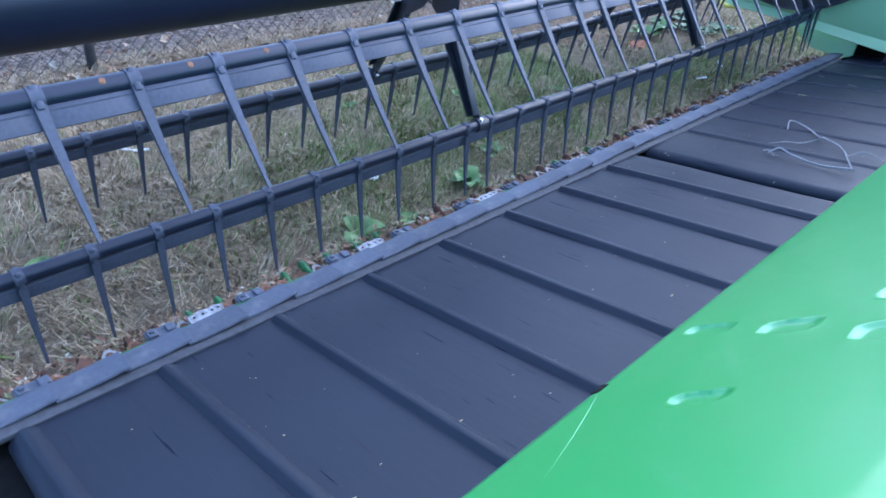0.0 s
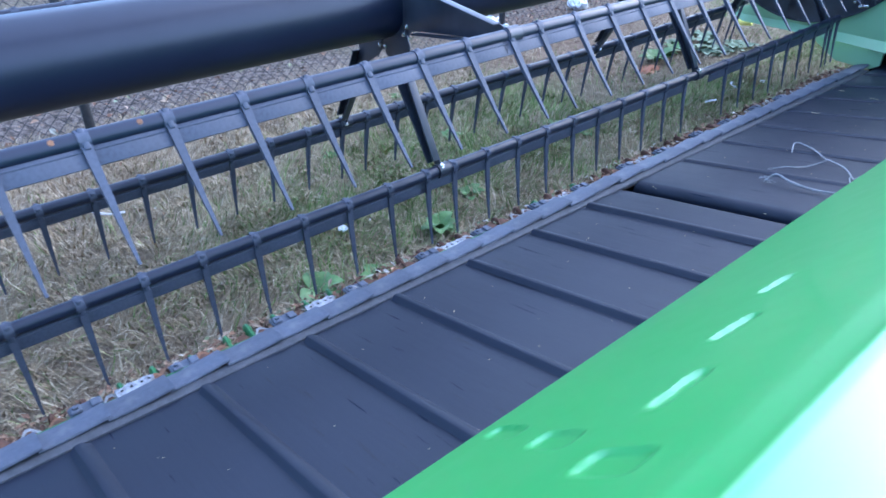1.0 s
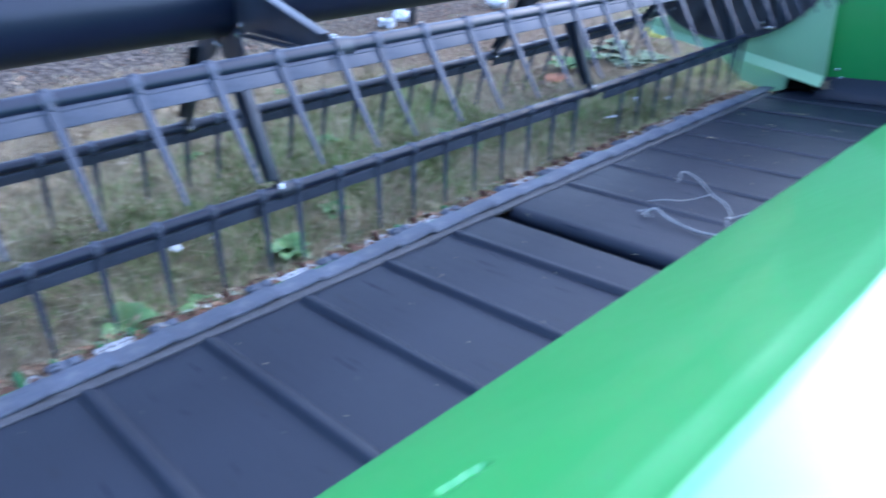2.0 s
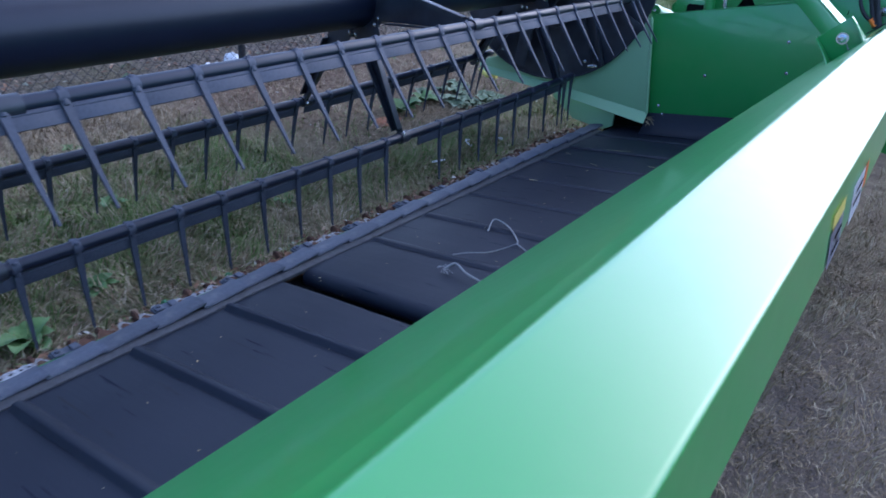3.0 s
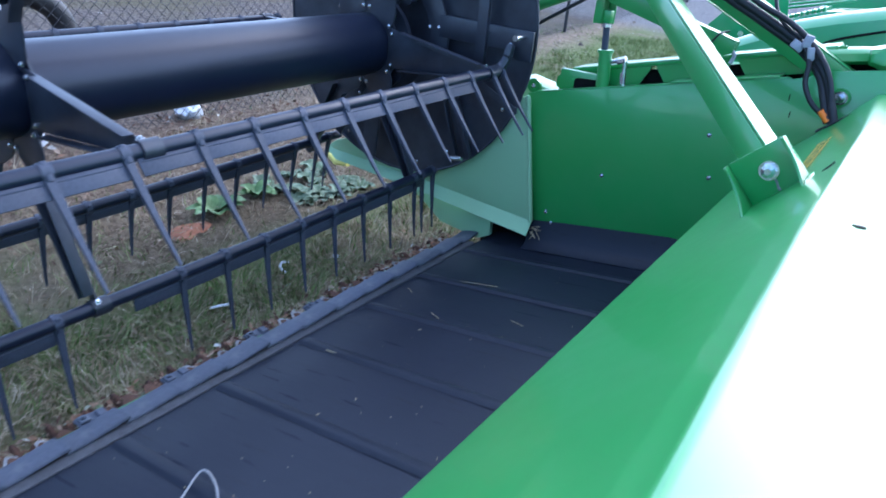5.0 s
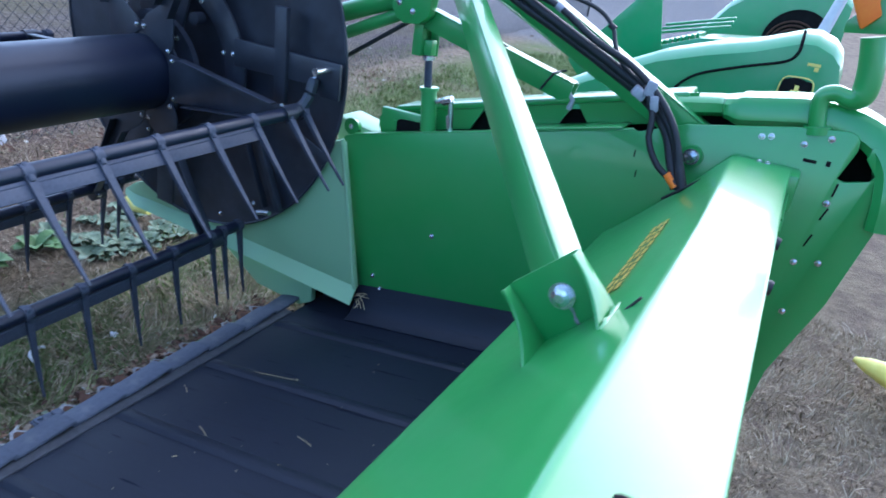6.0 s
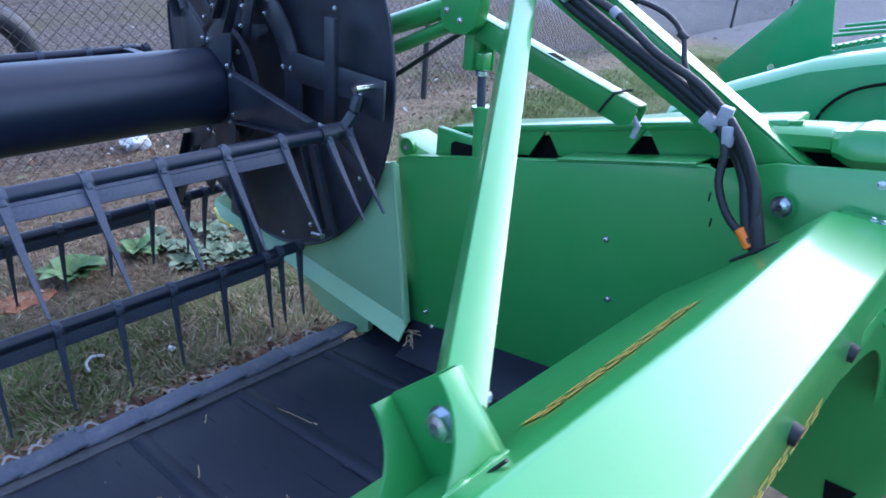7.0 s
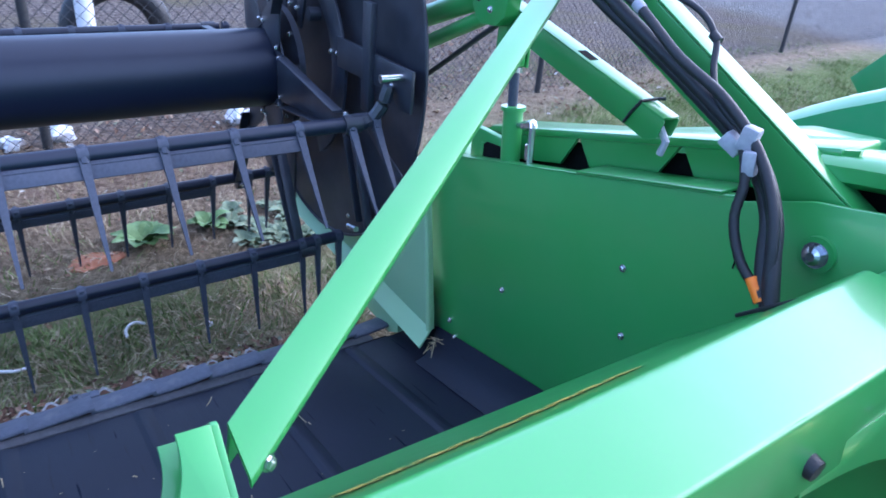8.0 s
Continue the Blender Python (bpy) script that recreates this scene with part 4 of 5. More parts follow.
for c, s in (((0.95, 3.305, 1.55), 0.013), ((1.11, 3.365, 1.515), 0.010)):
    bm = bmesh.new()
    tube(bm, Vector(c) - Vector((0.010, 0, -0.006)), Vector(c) + Vector((0.010, 0, -0.006)), s, seg=12)
    part("sleeve", bm, CLAMP if s > 0.012 else HOSE, hoses)
bm = bmesh.new()
tube(bm, lean_x((1.365, 3.238, 1.138)), lean_x((1.400, 3.230, 1.106)), 0.0125, seg=12)
part("tape", bm, ORANGE, hoses, "orange tape round a hose")
bm = bmesh.new()
box(bm, (-0.075, -0.006, -0.004), (0.075, 0.006, 0.004), 0.003, Matrix.Translation((1.463, 3.215, 1.115)) @ pose(0, 0, 0, 0, -42, 0))
part("grommet", bm, HOSE, hoses, "black rubber grommet strip")

# ---- cutterbar ----
GUIDE = material("worn_guide", rough_stuff((0.055, 0.057, 0.066), (0.09, 0.092, 0.105), 40, 0.6, 0.4, 0.3))
DARK_GREEN = material("dark_green_tip", rough_stuff((0.02, 0.11, 0.028), (0.045, 0.19, 0.05), 50, 0.4, 0.5, 0.2))
cutter = thing("cutterbar", "cutterbar with rubber flaps, rusty guards and worn knife sections", "cutterbar")
bm = bmesh.new()
box(bm, (-0.165, -2.95, 0.050), (-0.06, 3.28, 0.078), 0.004)
part("knife_back", bm, RUST, cutter, "rusty knife back")
bm = bmesh.new()
box(bm, (-0.158, -2.95, 0.0785), (-0.150, 3.0, 0.104), 0.001)
part("trim_strip", bm, DARK_GREEN, cutter, "thin green steel strip")
bm = bmesh.new()
box(bm, (-0.062, -2.78, 0.098), (-0.012, 3.25, 0.1165), 0.004)
part("belt_guide", bm, GUIDE, cutter, "grey belt guide strip")
# added dark sheet: stands in for shade in the gaps under the belts
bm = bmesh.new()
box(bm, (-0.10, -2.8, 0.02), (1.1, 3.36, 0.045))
part("pan", bm, DARK, cutter, "added dark sheet for the shade under the belts")
rnd = random.Random(4)


def flap_mesh(curl, dip):
    """A thick rubber flap; its far end rides up on the next one."""
    fb = bmesh.new()
    rows = []
    for y in (-0.102, -0.092, -0.04, 0.04, 0.085, 0.102):
        up = curl * max(0.0, (y + 0.06) / 0.162) - dip * (1 - (y / 0.102) ** 2)
        rows.append([fb.verts.new((x, y, z + up)) for x, z in ((-0.152, 0.099), (-0.151, 0.106), (-0.146, 0.109), (-0.10, 0.122), (-0.058, 0.1285), (-0.050, 0.127), (-0.047, 0.122), (-0.048, 0.1165), (-0.10, 0.112))])
    n = len(rows[0])
    for ra, rb in zip(rows, rows[1:]):
        for i in range(n):
            fb.faces.new((ra[i], ra[(i + 1) % n], rb[(i + 1) % n], rb[i]))
    fb.faces.new(rows[0])
    fb.faces.new(rows[-1][::-1])
    bmesh.ops.recalc_face_normals(fb, faces=fb.faces[:])
    return finish(fb, "flap", RUBBER, True)


FLAPS = [flap_mesh(c, g) for c, g in ((0.010, 0.0), (0.013, 0.002), (0.009, 0.003))]
y = -2.86
while y < 3.3:
    shared("flap", rnd.choice(FLAPS), cutter, pose(rnd.uniform(-0.003, 0.003), y, rnd.uniform(0.0, 0.003), rnd.uniform(-0.3, 0.9), rnd.uniform(-2, 2), rnd.uniform(-0.9, 0.9)))
    y += 0.192
# guards with blunt tips
gb = bmesh.new()
rows = []
for x, wy, z0, z1 in ((-0.14, 0.018, 0.045, 0.078), (-0.18, 0.015, 0.045, 0.080), (-0.205, 0.011, 0.050, 0.082), (-0.222, 0.0125, 0.054, 0.093), (-0.244, 0.011, 0.056, 0.092), (-0.258, 0.0045, 0.062, 0.080)):
    rows.append([gb.verts.new(v) for v in ((x, -wy, z0 + 0.008), (x, -wy * 0.5, z0), (x, wy * 0.5, z0), (x, wy, z0 + 0.008), (x, wy * 0.9, z1 - 0.008), (x, wy * 0.4, z1), (x, -wy * 0.4, z1), (x, -wy * 0.9, z1 - 0.008))])
for ra, rb in zip(rows, rows[1:]):
    for i in range(8):
        gb.faces.new((ra[i], ra[(i + 1) % 8], rb[(i + 1) % 8], rb[i]))
gb.faces.new(rows[0])
gb.faces.new(rows[-1][::-1])
bmesh.ops.recalc_face_normals(gb, faces=gb.faces[:])
GUARD_R = finish(gb.copy(), "guard", RUST, True)
GUARD_G = finish(gb, "guard", DARK_GREEN, True)


def knife_mesh(edge, middle):
    """A triangular section: ground pale edges round a dull middle."""
    kb = bmesh.new()
    prism(kb, [(-0.150, -0.034), (-0.150, 0.034), (-0.168, 0.031), (-0.206, 0.007), (-0.206, -0.007), (-0.168, -0.031)], 0.003, Matrix.Translation((0, 0, 0.090)))
    n = len(kb.faces)
    prism(kb, [(-0.152, -0.020), (-0.152, 0.020), (-0.168, 0.019), (-0.190, 0.005), (-0.190, -0.005), (-0.168, -0.019)], 0.0012, Matrix.Translation((0, 0, 0.0932)))
    kb.faces.ensure_lookup_table()
    for f in kb.faces[n:]:
        f.material_index = 1
    me = finish(kb, "knife_section", edge)
    me.materials.append(middle)
    return me


KNIVES = [knife_mesh(WORN, RUST), knife_mesh(WORN, RUST), knife_mesh(RUST, RUST), knife_mesh(RUST_SPOT, RUST)]
hb = bmesh.new()
box(hb, (-0.205, -0.050, 0.094), (-0.150, 0.050, 0.104), 0.004)
box(hb, (-0.195, -0.046, 0.104), (-0.158, -0.012, 0.116), 0.005)
box(hb, (-0.195, 0.014, 0.104), (-0.158, 0.046, 0.114), 0.005)
tube(hb, (-0.176, -0.029, 0.116), (-0.176, -0.029, 0.124), 0.010, 0.008, seg=6)
HOLD = finish(hb, "hold_down", RUBBER)
wb = bmesh.new()
prism(wb, [(-0.152, -0.062), (-0.152, 0.060), (-0.185, 0.066), (-0.197, 0.040), (-0.190, 0.016), (-0.199, -0.012), (-0.190, -0.036), (-0.196, -0.058)], 0.007, Matrix.Translation((0, 0, 0.095)), 0.002)
for hy in (-0.040, -0.008, 0.024, 0.048):
    tube(wb, (-0.174, hy, 0.1015), (-0.174, hy, 0.1026), 0.0050, seg=8)
for f in wb.faces:
    if f.calc_center_median().z > 0.1022:
        f.material_index = 1
PLATE = finish(wb, "wear_plate", material("scuffed_plate", rough_stuff((0.10, 0.10, 0.11), (0.46, 0.47, 0.50), 60, 0.6, 0.4, 0.5, 0, (0.16, 0.12, 0.09))))
PLATE.materials.append(DARK)
y = -2.95
while y < 3.2:
    shared("knife_section", rnd.choice(KNIVES), cutter, pose(rnd.uniform(-0.004, 0.004), y + 0.038, rnd.uniform(0, 0.002), 0, rnd.uniform(-3, 3), rnd.uniform(-3, 3)))
    y += 0.0762
y = -2.90
while y < 3.2:
    shared("guard", GUARD_G if -2.15 < y < -1.25 or rnd.random() < 0.12 else GUARD_R, cutter, pose(rnd.uniform(-0.006, 0.006), y, rnd.uniform(-0.004, 0.004), rnd.uniform(-4, 4), rnd.uniform(-3, 3), rnd.uniform(-4, 4)))
    y += 0.1143
for k in range(8):
    y = -2.756 + 0.686 * k
    if y < 0.9:
        shared("wear_plate", PLATE, cutter, pose(rnd.uniform(-0.003, 0.003), y, 0, rnd.uniform(-1, 1), rnd.uniform(-3, 3), rnd.uniform(-2, 2)))
    shared("hold_down", HOLD, cutter, pose(0, y - 0.155, 0, rnd.uniform(-2, 2), 0, rnd.uniform(-3, 3)))
    shared("hold_down", HOLD, cutter, pose(0.004, y + 0.165, -0.003, rnd.uniform(-2, 2), 0, rnd.uniform(-4, 4)))

# ---- outer cover of the header end ----
cover = thing("end_cover", "green moulded outer cover behind the end panel", "cover")
bm = bmesh.new()
# long lip with triangular openings in its lower edge
def lip_z(x):
    return 1.069 + 0.257 * (x - 0.288)


top = [(0.206, 0.97), (0.206, 1.012), (0.235, 1.045), (0.288, 1.069), (1.40, lip_z(1.40))]
low = [(1.40, lip_z(1.40) - 0.10)]
for c in (1.335, 1.008, 0.672, 0.345):
    zb = lip_z(c) - 0.098
    low += [(c + 0.058, zb + 0.014), (c + 0.006, zb + 0.080), (c - 0.006, zb + 0.078), (c - 0.056, zb - 0.014)]
low += [(0.25, 0.955)]
prism(bm, top + low, 0.012, plane_y(3.49), 0.0)
part("lip_face", bm, GREEN, cover)
bm = bmesh.new()
box(bm, (0.0, 0.0, -0.02), (1.12, 0.16, 0.004), 0.008, Matrix.Translation((0.285, 3.482, 1.070)) @ pose(0, 0, 0, 0, -14.4, 0))
part("lip_top", bm, GREEN, cover)
bm = bmesh.new()
prism(bm, [(0.30, 0.8), (1.95, 0.8), (1.95, 1.31), (1.38, 1.30), (0.30, 1.04)], 0.01, plane_y(3.53))
part("back_wall", bm, DARK, cover)
# wide rounded rim that steps up, runs back and turns down
bm = bmesh.new()
rim = curve_pts([(1.28, 3.52, 1.290), (1.44, 3.52, 1.320), (1.50, 3.51, 1.330), (1.54, 3.50, 1.332), (1.63, 3.50, 1.348), (1.72, 3.50, 1.362), (1.82, 3.49, 1.360), (1.91, 3.47, 1.332), (1.965, 3.45, 1.272), (1.99, 3.43, 1.182), (2.0, 3.43, 1.092)], 5)
rows = []
for i, p in enumerate(rim):
    d = (rim[min(i + 1, len(rim) - 1)] - rim[max(i - 1, 0)]).normalized()
    n2 = Vector((-d.z, 0, d.x))
    tall = 0.028 + 0.016 * max(0.0, min(1.0, (i - 8) / 7.0))
    front = 0.0 if i < 9 else 0.02
    rows.append([bm.verts.new(p + n2 * a + Vector((0, b, 0))) for a, b in ((-tall, -0.05 - front), (-tall * 0.5, -0.068 - front), (tall * 0.5, -0.066 - front), (tall, -0.05 - front), (tall * 1.15, 0.0), (tall * 1.1, 0.06), (tall * 0.8, 0.12), (-tall, 0.12))])
for ra, rb in zip(rows, rows[1:]):
    for i in range(8):
        bm.faces.new((ra[i], ra[(i + 1) % 8], rb[(i + 1) % 8], rb[i]))
bm.faces.new(rows[0])
bm.faces.new(rows[-1][::-1])
bmesh.ops.recalc_face_normals(bm, faces=bm.faces[:])
part("rim", bm, GREEN, cover)
# inner rib with latch at the front of the cover
bm = bmesh.new()
box(bm, (0.24, 3.44, 0.95), (0.45, 3.47, 1.07), 0.012)
box(bm, (0.30, 3.435, 0.985), (0.42, 3.45, 1.03), 0.006)
part("latch_block", bm, GREEN, cover)
bm = bmesh.new()
prism(bm, [(0.325, 0.985), (0.43, 0.99), (0.43, 1.045), (0.34, 1.04), (0.325, 1.03)], 0.006, plane_y(3.430))
part("recess", bm, DARK, cover, "dark recess of the latch")
bm = bmesh.new()
tube(bm, (0.125, 3.41, 0.965), (0.125, 3.43, 0.965), 0.035, seg=20)
latch = part("eye", bm, GREEN, cover)
shared("bolt", BOLT, latch, Matrix.Translation((0.125, 3.41, 0.965)) @ FACE_Y)
bm = bmesh.new()
prism(bm, [(0.02, 0.86), (0.30, 0.86), (0.32, 0.925), (0.18, 0.955), (0.02, 0.985)], 0.16, plane_y(3.46), 0.015)
part("nose_cover", bm, GREEN_DIVIDER, cover)

# ---- warning lamp on its bent arm ----
lamp = thing("warning_lamp", "orange warning lamp on a bent green arm", "lamp")
bm = bmesh.new()
arm_pts = curve_pts([(1.752, 3.405, 1.335), (1.740, 3.405, 1.390), (1.742, 3.405, 1.425), (1.772, 3.405, 1.438), (1.812, 3.405, 1.430), (1.836, 3.405, 1.452), (1.832, 3.405, 1.52), (1.814, 3.405, 1.60)], 6)
sweep(bm, arm_pts, [0.024 + 0.010 * min(1.0, max(0.0, (k - 20) / 8)) for k in range(len(arm_pts))], 14, True, True)
part("lamp_arm", bm, GREEN, lamp)
bm = bmesh.new()
tube(bm, (1.757, 3.405, 1.318), (1.753, 3.405, 1.340), 0.038, seg=24)
part("collar", bm, GREEN, lamp)
bm = bmesh.new()
prism(bm, [(1.735, 1.598), (1.98, 1.625), (1.98, 1.80), (1.80, 1.70), (1.735, 1.63)], 0.008, plane_y(3.425), 0.001)
part("lamp_plate", bm, GREEN, lamp)
bm = bmesh.new()
prism(bm, [(1.722, 1.70), (1.765, 1.625), (1.775, 1.612), (1.812, 1.655), (1.795, 1.69), (1.80, 1.76), (1.73, 1.77)], 0.03, plane_y(3.39), 0.006)
part("lens", bm, ORANGE, lamp, "orange plastic lens")

# ---- second machine behind ----
mower = thing("parked_header", "green hooded harvesting machine parked behind", "machine")


def loft(bm, sections):
    """Closed rings of equal count joined in order."""
    rows = [[bm.verts.new(p) for p in s] for s in sections]
    n = len(rows[0])
    for a, b in zip(rows, rows[1:]):
        for i in range(n):
            bm.faces.new((a[i], a[(i + 1) % n], b[(i + 1) % n], b[i]))
    bm.faces.new(rows[0])
    bm.faces.new(rows[-1][::-1])
    bmesh.ops.recalc_face_normals(bm, faces=bm.faces[:])
    return bm


def hood(x0, x1, y, depth, low, heights):
    secs = []
    n = len(heights)
    for k, (f, zt) in enumerate(heights):
        x = x0 + (x1 - x0) * f
        secs.append([(x, y, low), (x, y - 0.01, low + (zt - low) * 0.55), (x, y + 0.02, zt - 0.06), (x, y + 0.07, zt - 0.015), (x, y + 0.16, zt), (x, y + depth * 0.7, zt - 0.01), (x, y + depth, zt - 0.12), (x, y + depth, low)])
    return secs


bm = loft(bmesh.new(), hood(0.30, 1.82, 5.10, 0.9, 0.55, ((0, 0.96), (0.06, 1.02), (0.17, 1.115), (0.33, 1.235), (0.41, 1.295), (0.57, 1.372), (0.72, 1.43), (0.855, 1.505), (0.90, 1.508), (0.955, 1.475), (0.985, 1.43), (1.0, 1.33))))
part("hood", bm, GREEN_FAR, mower)
# groove between hood and side cover
bm = bmesh.new()
groove = curve_pts([(1.02, 5.088, 1.02), (1.042, 5.088, 1.096), (1.102, 5.088, 1.175), (1.191, 5.088, 1.231), (1.385, 5.088, 1.299), (1.55, 5.088, 1.352), (1.597, 5.095, 1.40), (1.600, 5.13, 1.455), (1.596, 5.20, 1.502)], 6)
sweep(bm, groove, 0.008, 6)
part("groove", bm, DARK, mower, "dark seam of the hood")
bm = bmesh.new()
prism(bm, [(1.555, 1.15), (1.568, 1.27), (1.627, 1.288), (1.706, 1.272), (1.712, 1.15)], 0.006, plane_y(5.084), 0.001)
badge = part("badge", bm, DARK, mower, "dark shield badge with a yellow rim")
bm = bmesh.new()
sweep(bm, curve_pts([(1.553, 5.083, 1.15), (1.566, 5.083, 1.27), (1.627, 5.083, 1.290), (1.708, 5.083, 1.274), (1.714, 5.083, 1.15)], 5), 0.0035, 5)
part("badge_rim", bm, YELLOW, mower)
bm = bmesh.new()
box(bm, (1.615, 5.081, 1.20), (1.665, 5.0835, 1.225))
box(bm, (1.630, 5.081, 1.225), (1.650, 5.0835, 1.25))
part("badge_mark", bm, YELLOW, mower)
bm = bmesh.new()
box(bm, (1.655, 5.085, 1.352), (1.715, 5.089, 1.366))
box(bm, (1.69, 5.085, 1.33), (1.71, 5.089, 1.35))
part("decal", bm, YELLOW, mower)
# upright triangular plate and ribbed deck
bm = bmesh.new()
prism(bm, [(0.073, 1.009), (0.469, 1.477), (0.62, 1.655), (0.625, 1.64), (0.727, 1.16), (0.30, 0.96), (0.18, 0.90)], 0.012, plane_y(6.20), 0.002)
part("side_plate", bm, GREEN_FAR, mower)
bm = bmesh.new()
tube(bm, (0.42, 6.19, 1.075), (0.42, 6.17, 1.075), 0.022, seg=12)
part("plate_bolt", bm, STEEL, mower)
for k in range(9):
    bm = bmesh.new()
    x = 0.64 + 0.035 * k
    box(bm, (x, 6.25, 1.19 + 0.38 * (x - 0.64)), (x + 0.022, 6.55, 1.23 + 0.38 * (x - 0.64)), 0.006)
    part("deck_rib", bm, GREEN_FAR, mower)
for k in range(3):
    bm = bmesh.new()
    box(bm, (0.0, 6.58 + 0.1 * k, 0.0), (0.5, 6.64 + 0.1 * k, 0.02), 0.006, Matrix.Translation((0.60, 0, 1.26 + 0.025 * k)) @ pose(0, 0, 0, 0, -14, 0))
    part("deck_bar", bm, GREEN_FAR, mower)
bm = bmesh.new()
prism(bm, [(0.58, 0.6), (1.4, 0.6), (1.4, 1.36), (0.95, 1.31), (0.60, 1.18)], 0.6, plane_y(6.22), 0.01)
part("deck", bm, GREEN_FAR, mower)
# low plates reaching forward, seen beside the lift arm
bm = bmesh.new()
prism(bm, [(-0.02, 0.83), (0.62, 1.03), (0.9, 1.06), (0.9, 0.78), (0.0, 0.70)], 0.30, plane_y(4.6), 0.02)
part("front_cover", bm, GREEN_FAR, mower)
bm = bmesh.new()
box(bm, (0.2, 5.15, 0.0), (1.78, 6.6, 0.62), 0.03)
part("body", bm, GREEN_FAR, mower)

rear = thing("parked_tractor", "green machine body with a round wheel arch, parked further back", "machine")
bm = loft(bmesh.new(), hood(0.72, 1.80, 7.4, 1.0, 0.3, ((0, 1.25), (0.1, 1.40), (0.2, 1.54), (0.32, 1.64), (0.6, 1.72), (0.9, 1.74), (1.0, 1.66))))
part("body", bm, GREEN_FAR, rear)
bm = bmesh.new()
tube(bm, (1.49, 7.30, 1.30), (1.49, 7.385, 1.30), 0.25, seg=40)
part("wheel_arch", bm, DARK, rear)
for k in range(4):
    bm = bmesh.new()
    pts = [(1.46 + (0.19 - 0.03 * k) * math.cos(a), 7.295 - 0.012 * k, 1.27 + (0.19 - 0.03 * k) * math.sin(a)) for a in np.linspace(0.2, 2.9, 16)]
    sweep(bm, pts, 0.008, 5)
    part("tyre_lug", bm, RUST, rear)
bm = bmesh.new()
tube(bm, (1.61, 7.0, 1.20), (1.73, 7.05, 1.75), 0.05, 0.035, seg=14)
part("chute", bm, WHITE, rear, "pale worn plastic chute")

marker = thing("row_marker", "yellow plastic row divider point lying on the turf", "divider point")
bm = bmesh.new()
sweep(bm, [(2.235, 4.45, 0.20), (2.29, 4.44, 0.195), (2.42, 4.42, 0.18), (2.8, 4.40, 0.14)], [0.010, 0.035, 0.065, 0.12], 12)
part("point", bm, YELLOW, marker)

# ---- fence ----
fence = thing("chain_link_fence", "old chain-link fence on dark steel posts", "fence")
line_pts = [(-2.75, -9.6), (-2.80, -5.6), (-2.92, -1.39), (-3.03, 2.45), (-3.28, 6.96), (-4.1, 12.7), (-4.75, 18.6), (-5.4, 24.4)]
for x, y in line_pts:
    bm = bmesh.new()
    z = bank(x, y)
    tube(bm, (x, y, z - 0.05), (x, y, z + 1.55), 0.032, seg=14)
    tube(bm, (x, y, z + 1.55), (x, y, z + 1.58), 0.038, 0.02, seg=14)
    part("post", bm, POST, fence)
verts, faces = [], []


def stick(p, q, r):
    d = (q - p).normalized()
    s = d.cross(Vector((1, 0, 0.1))).normalized() * r
    u = d.cross(s).normalized() * r
    base = len(verts)
    for c in (p, q):
        verts.extend([c + s, c + u, c - s, c - u])
    for i in range(4):
        faces.append((base + i, base + (i + 1) % 4, base + 4 + (i + 1) % 4, base + 4 + i))


cell = 0.044
for (xa, ya), (xb, yb) in zip(line_pts, line_pts[1:]):
    if yb > 25:
        continue
    run = math.hypot(xb - xa, yb - ya)
    n = int(run / cell)
    far = yb > 14
    rows = 26 if not far else 20
    for i in range(n):
        for j in range(rows):
            f0, f1 = i / n, (i + 1) / n
            if (i + j) % 2:
                f0, f1 = f1, f0
            p = Vector((xa + (xb - xa) * f0, ya + (yb - ya) * f0, bank(xa + (xb - xa) * f0, ya + (yb - ya) * f0) + 0.02 + cell * j))
            q = Vector((xa + (xb - xa) * f1, ya + (yb - ya) * f1, bank(xa + (xb - xa) * f1, ya + (yb - ya) * f1) + 0.02 + cell * (j + 1)))
            stick(p, q, 0.0022)
me = bpy.data.meshes.new("wire_mesh")
me.from_pydata(verts, [], faces)
me.materials.append(WIRE)
ob = new("wire_mesh", me)
ob.parent = fence

# things beyond the fence
tyre = thing("old_tyre", "old black tyre standing behind the fence", "tyre", pose(-4.6, 3.25, 0.0, 0, 0, 90))
bm = bmesh.new()
ring = [(0.36 * math.cos(a), 0, 0.46 + 0.36 * math.sin(a)) for a in np.linspace(0, 2 * math.pi, 41)]
sweep(bm, ring, 0.10, 12, False, True)
part("tyre", bm, HOSE, tyre)
drum = thing("white_drum", "white plastic drum behind the fence", "drum", pose(-4.4, 2.98, 0))
bm = bmesh.new()
tube(bm, (0, 0, 0), (0, 0, 0.85), 0.07, seg=20)
part("drum", bm, WHITE, drum)

# ---- rubbish and twine ----
def on_belt(x, y, up=0.004):
    return Vector((x, y, belt_z(x) + 0.004 + up))


twine = thing("baler_twine", "frayed grey baler twine lying on the belt", "twine")
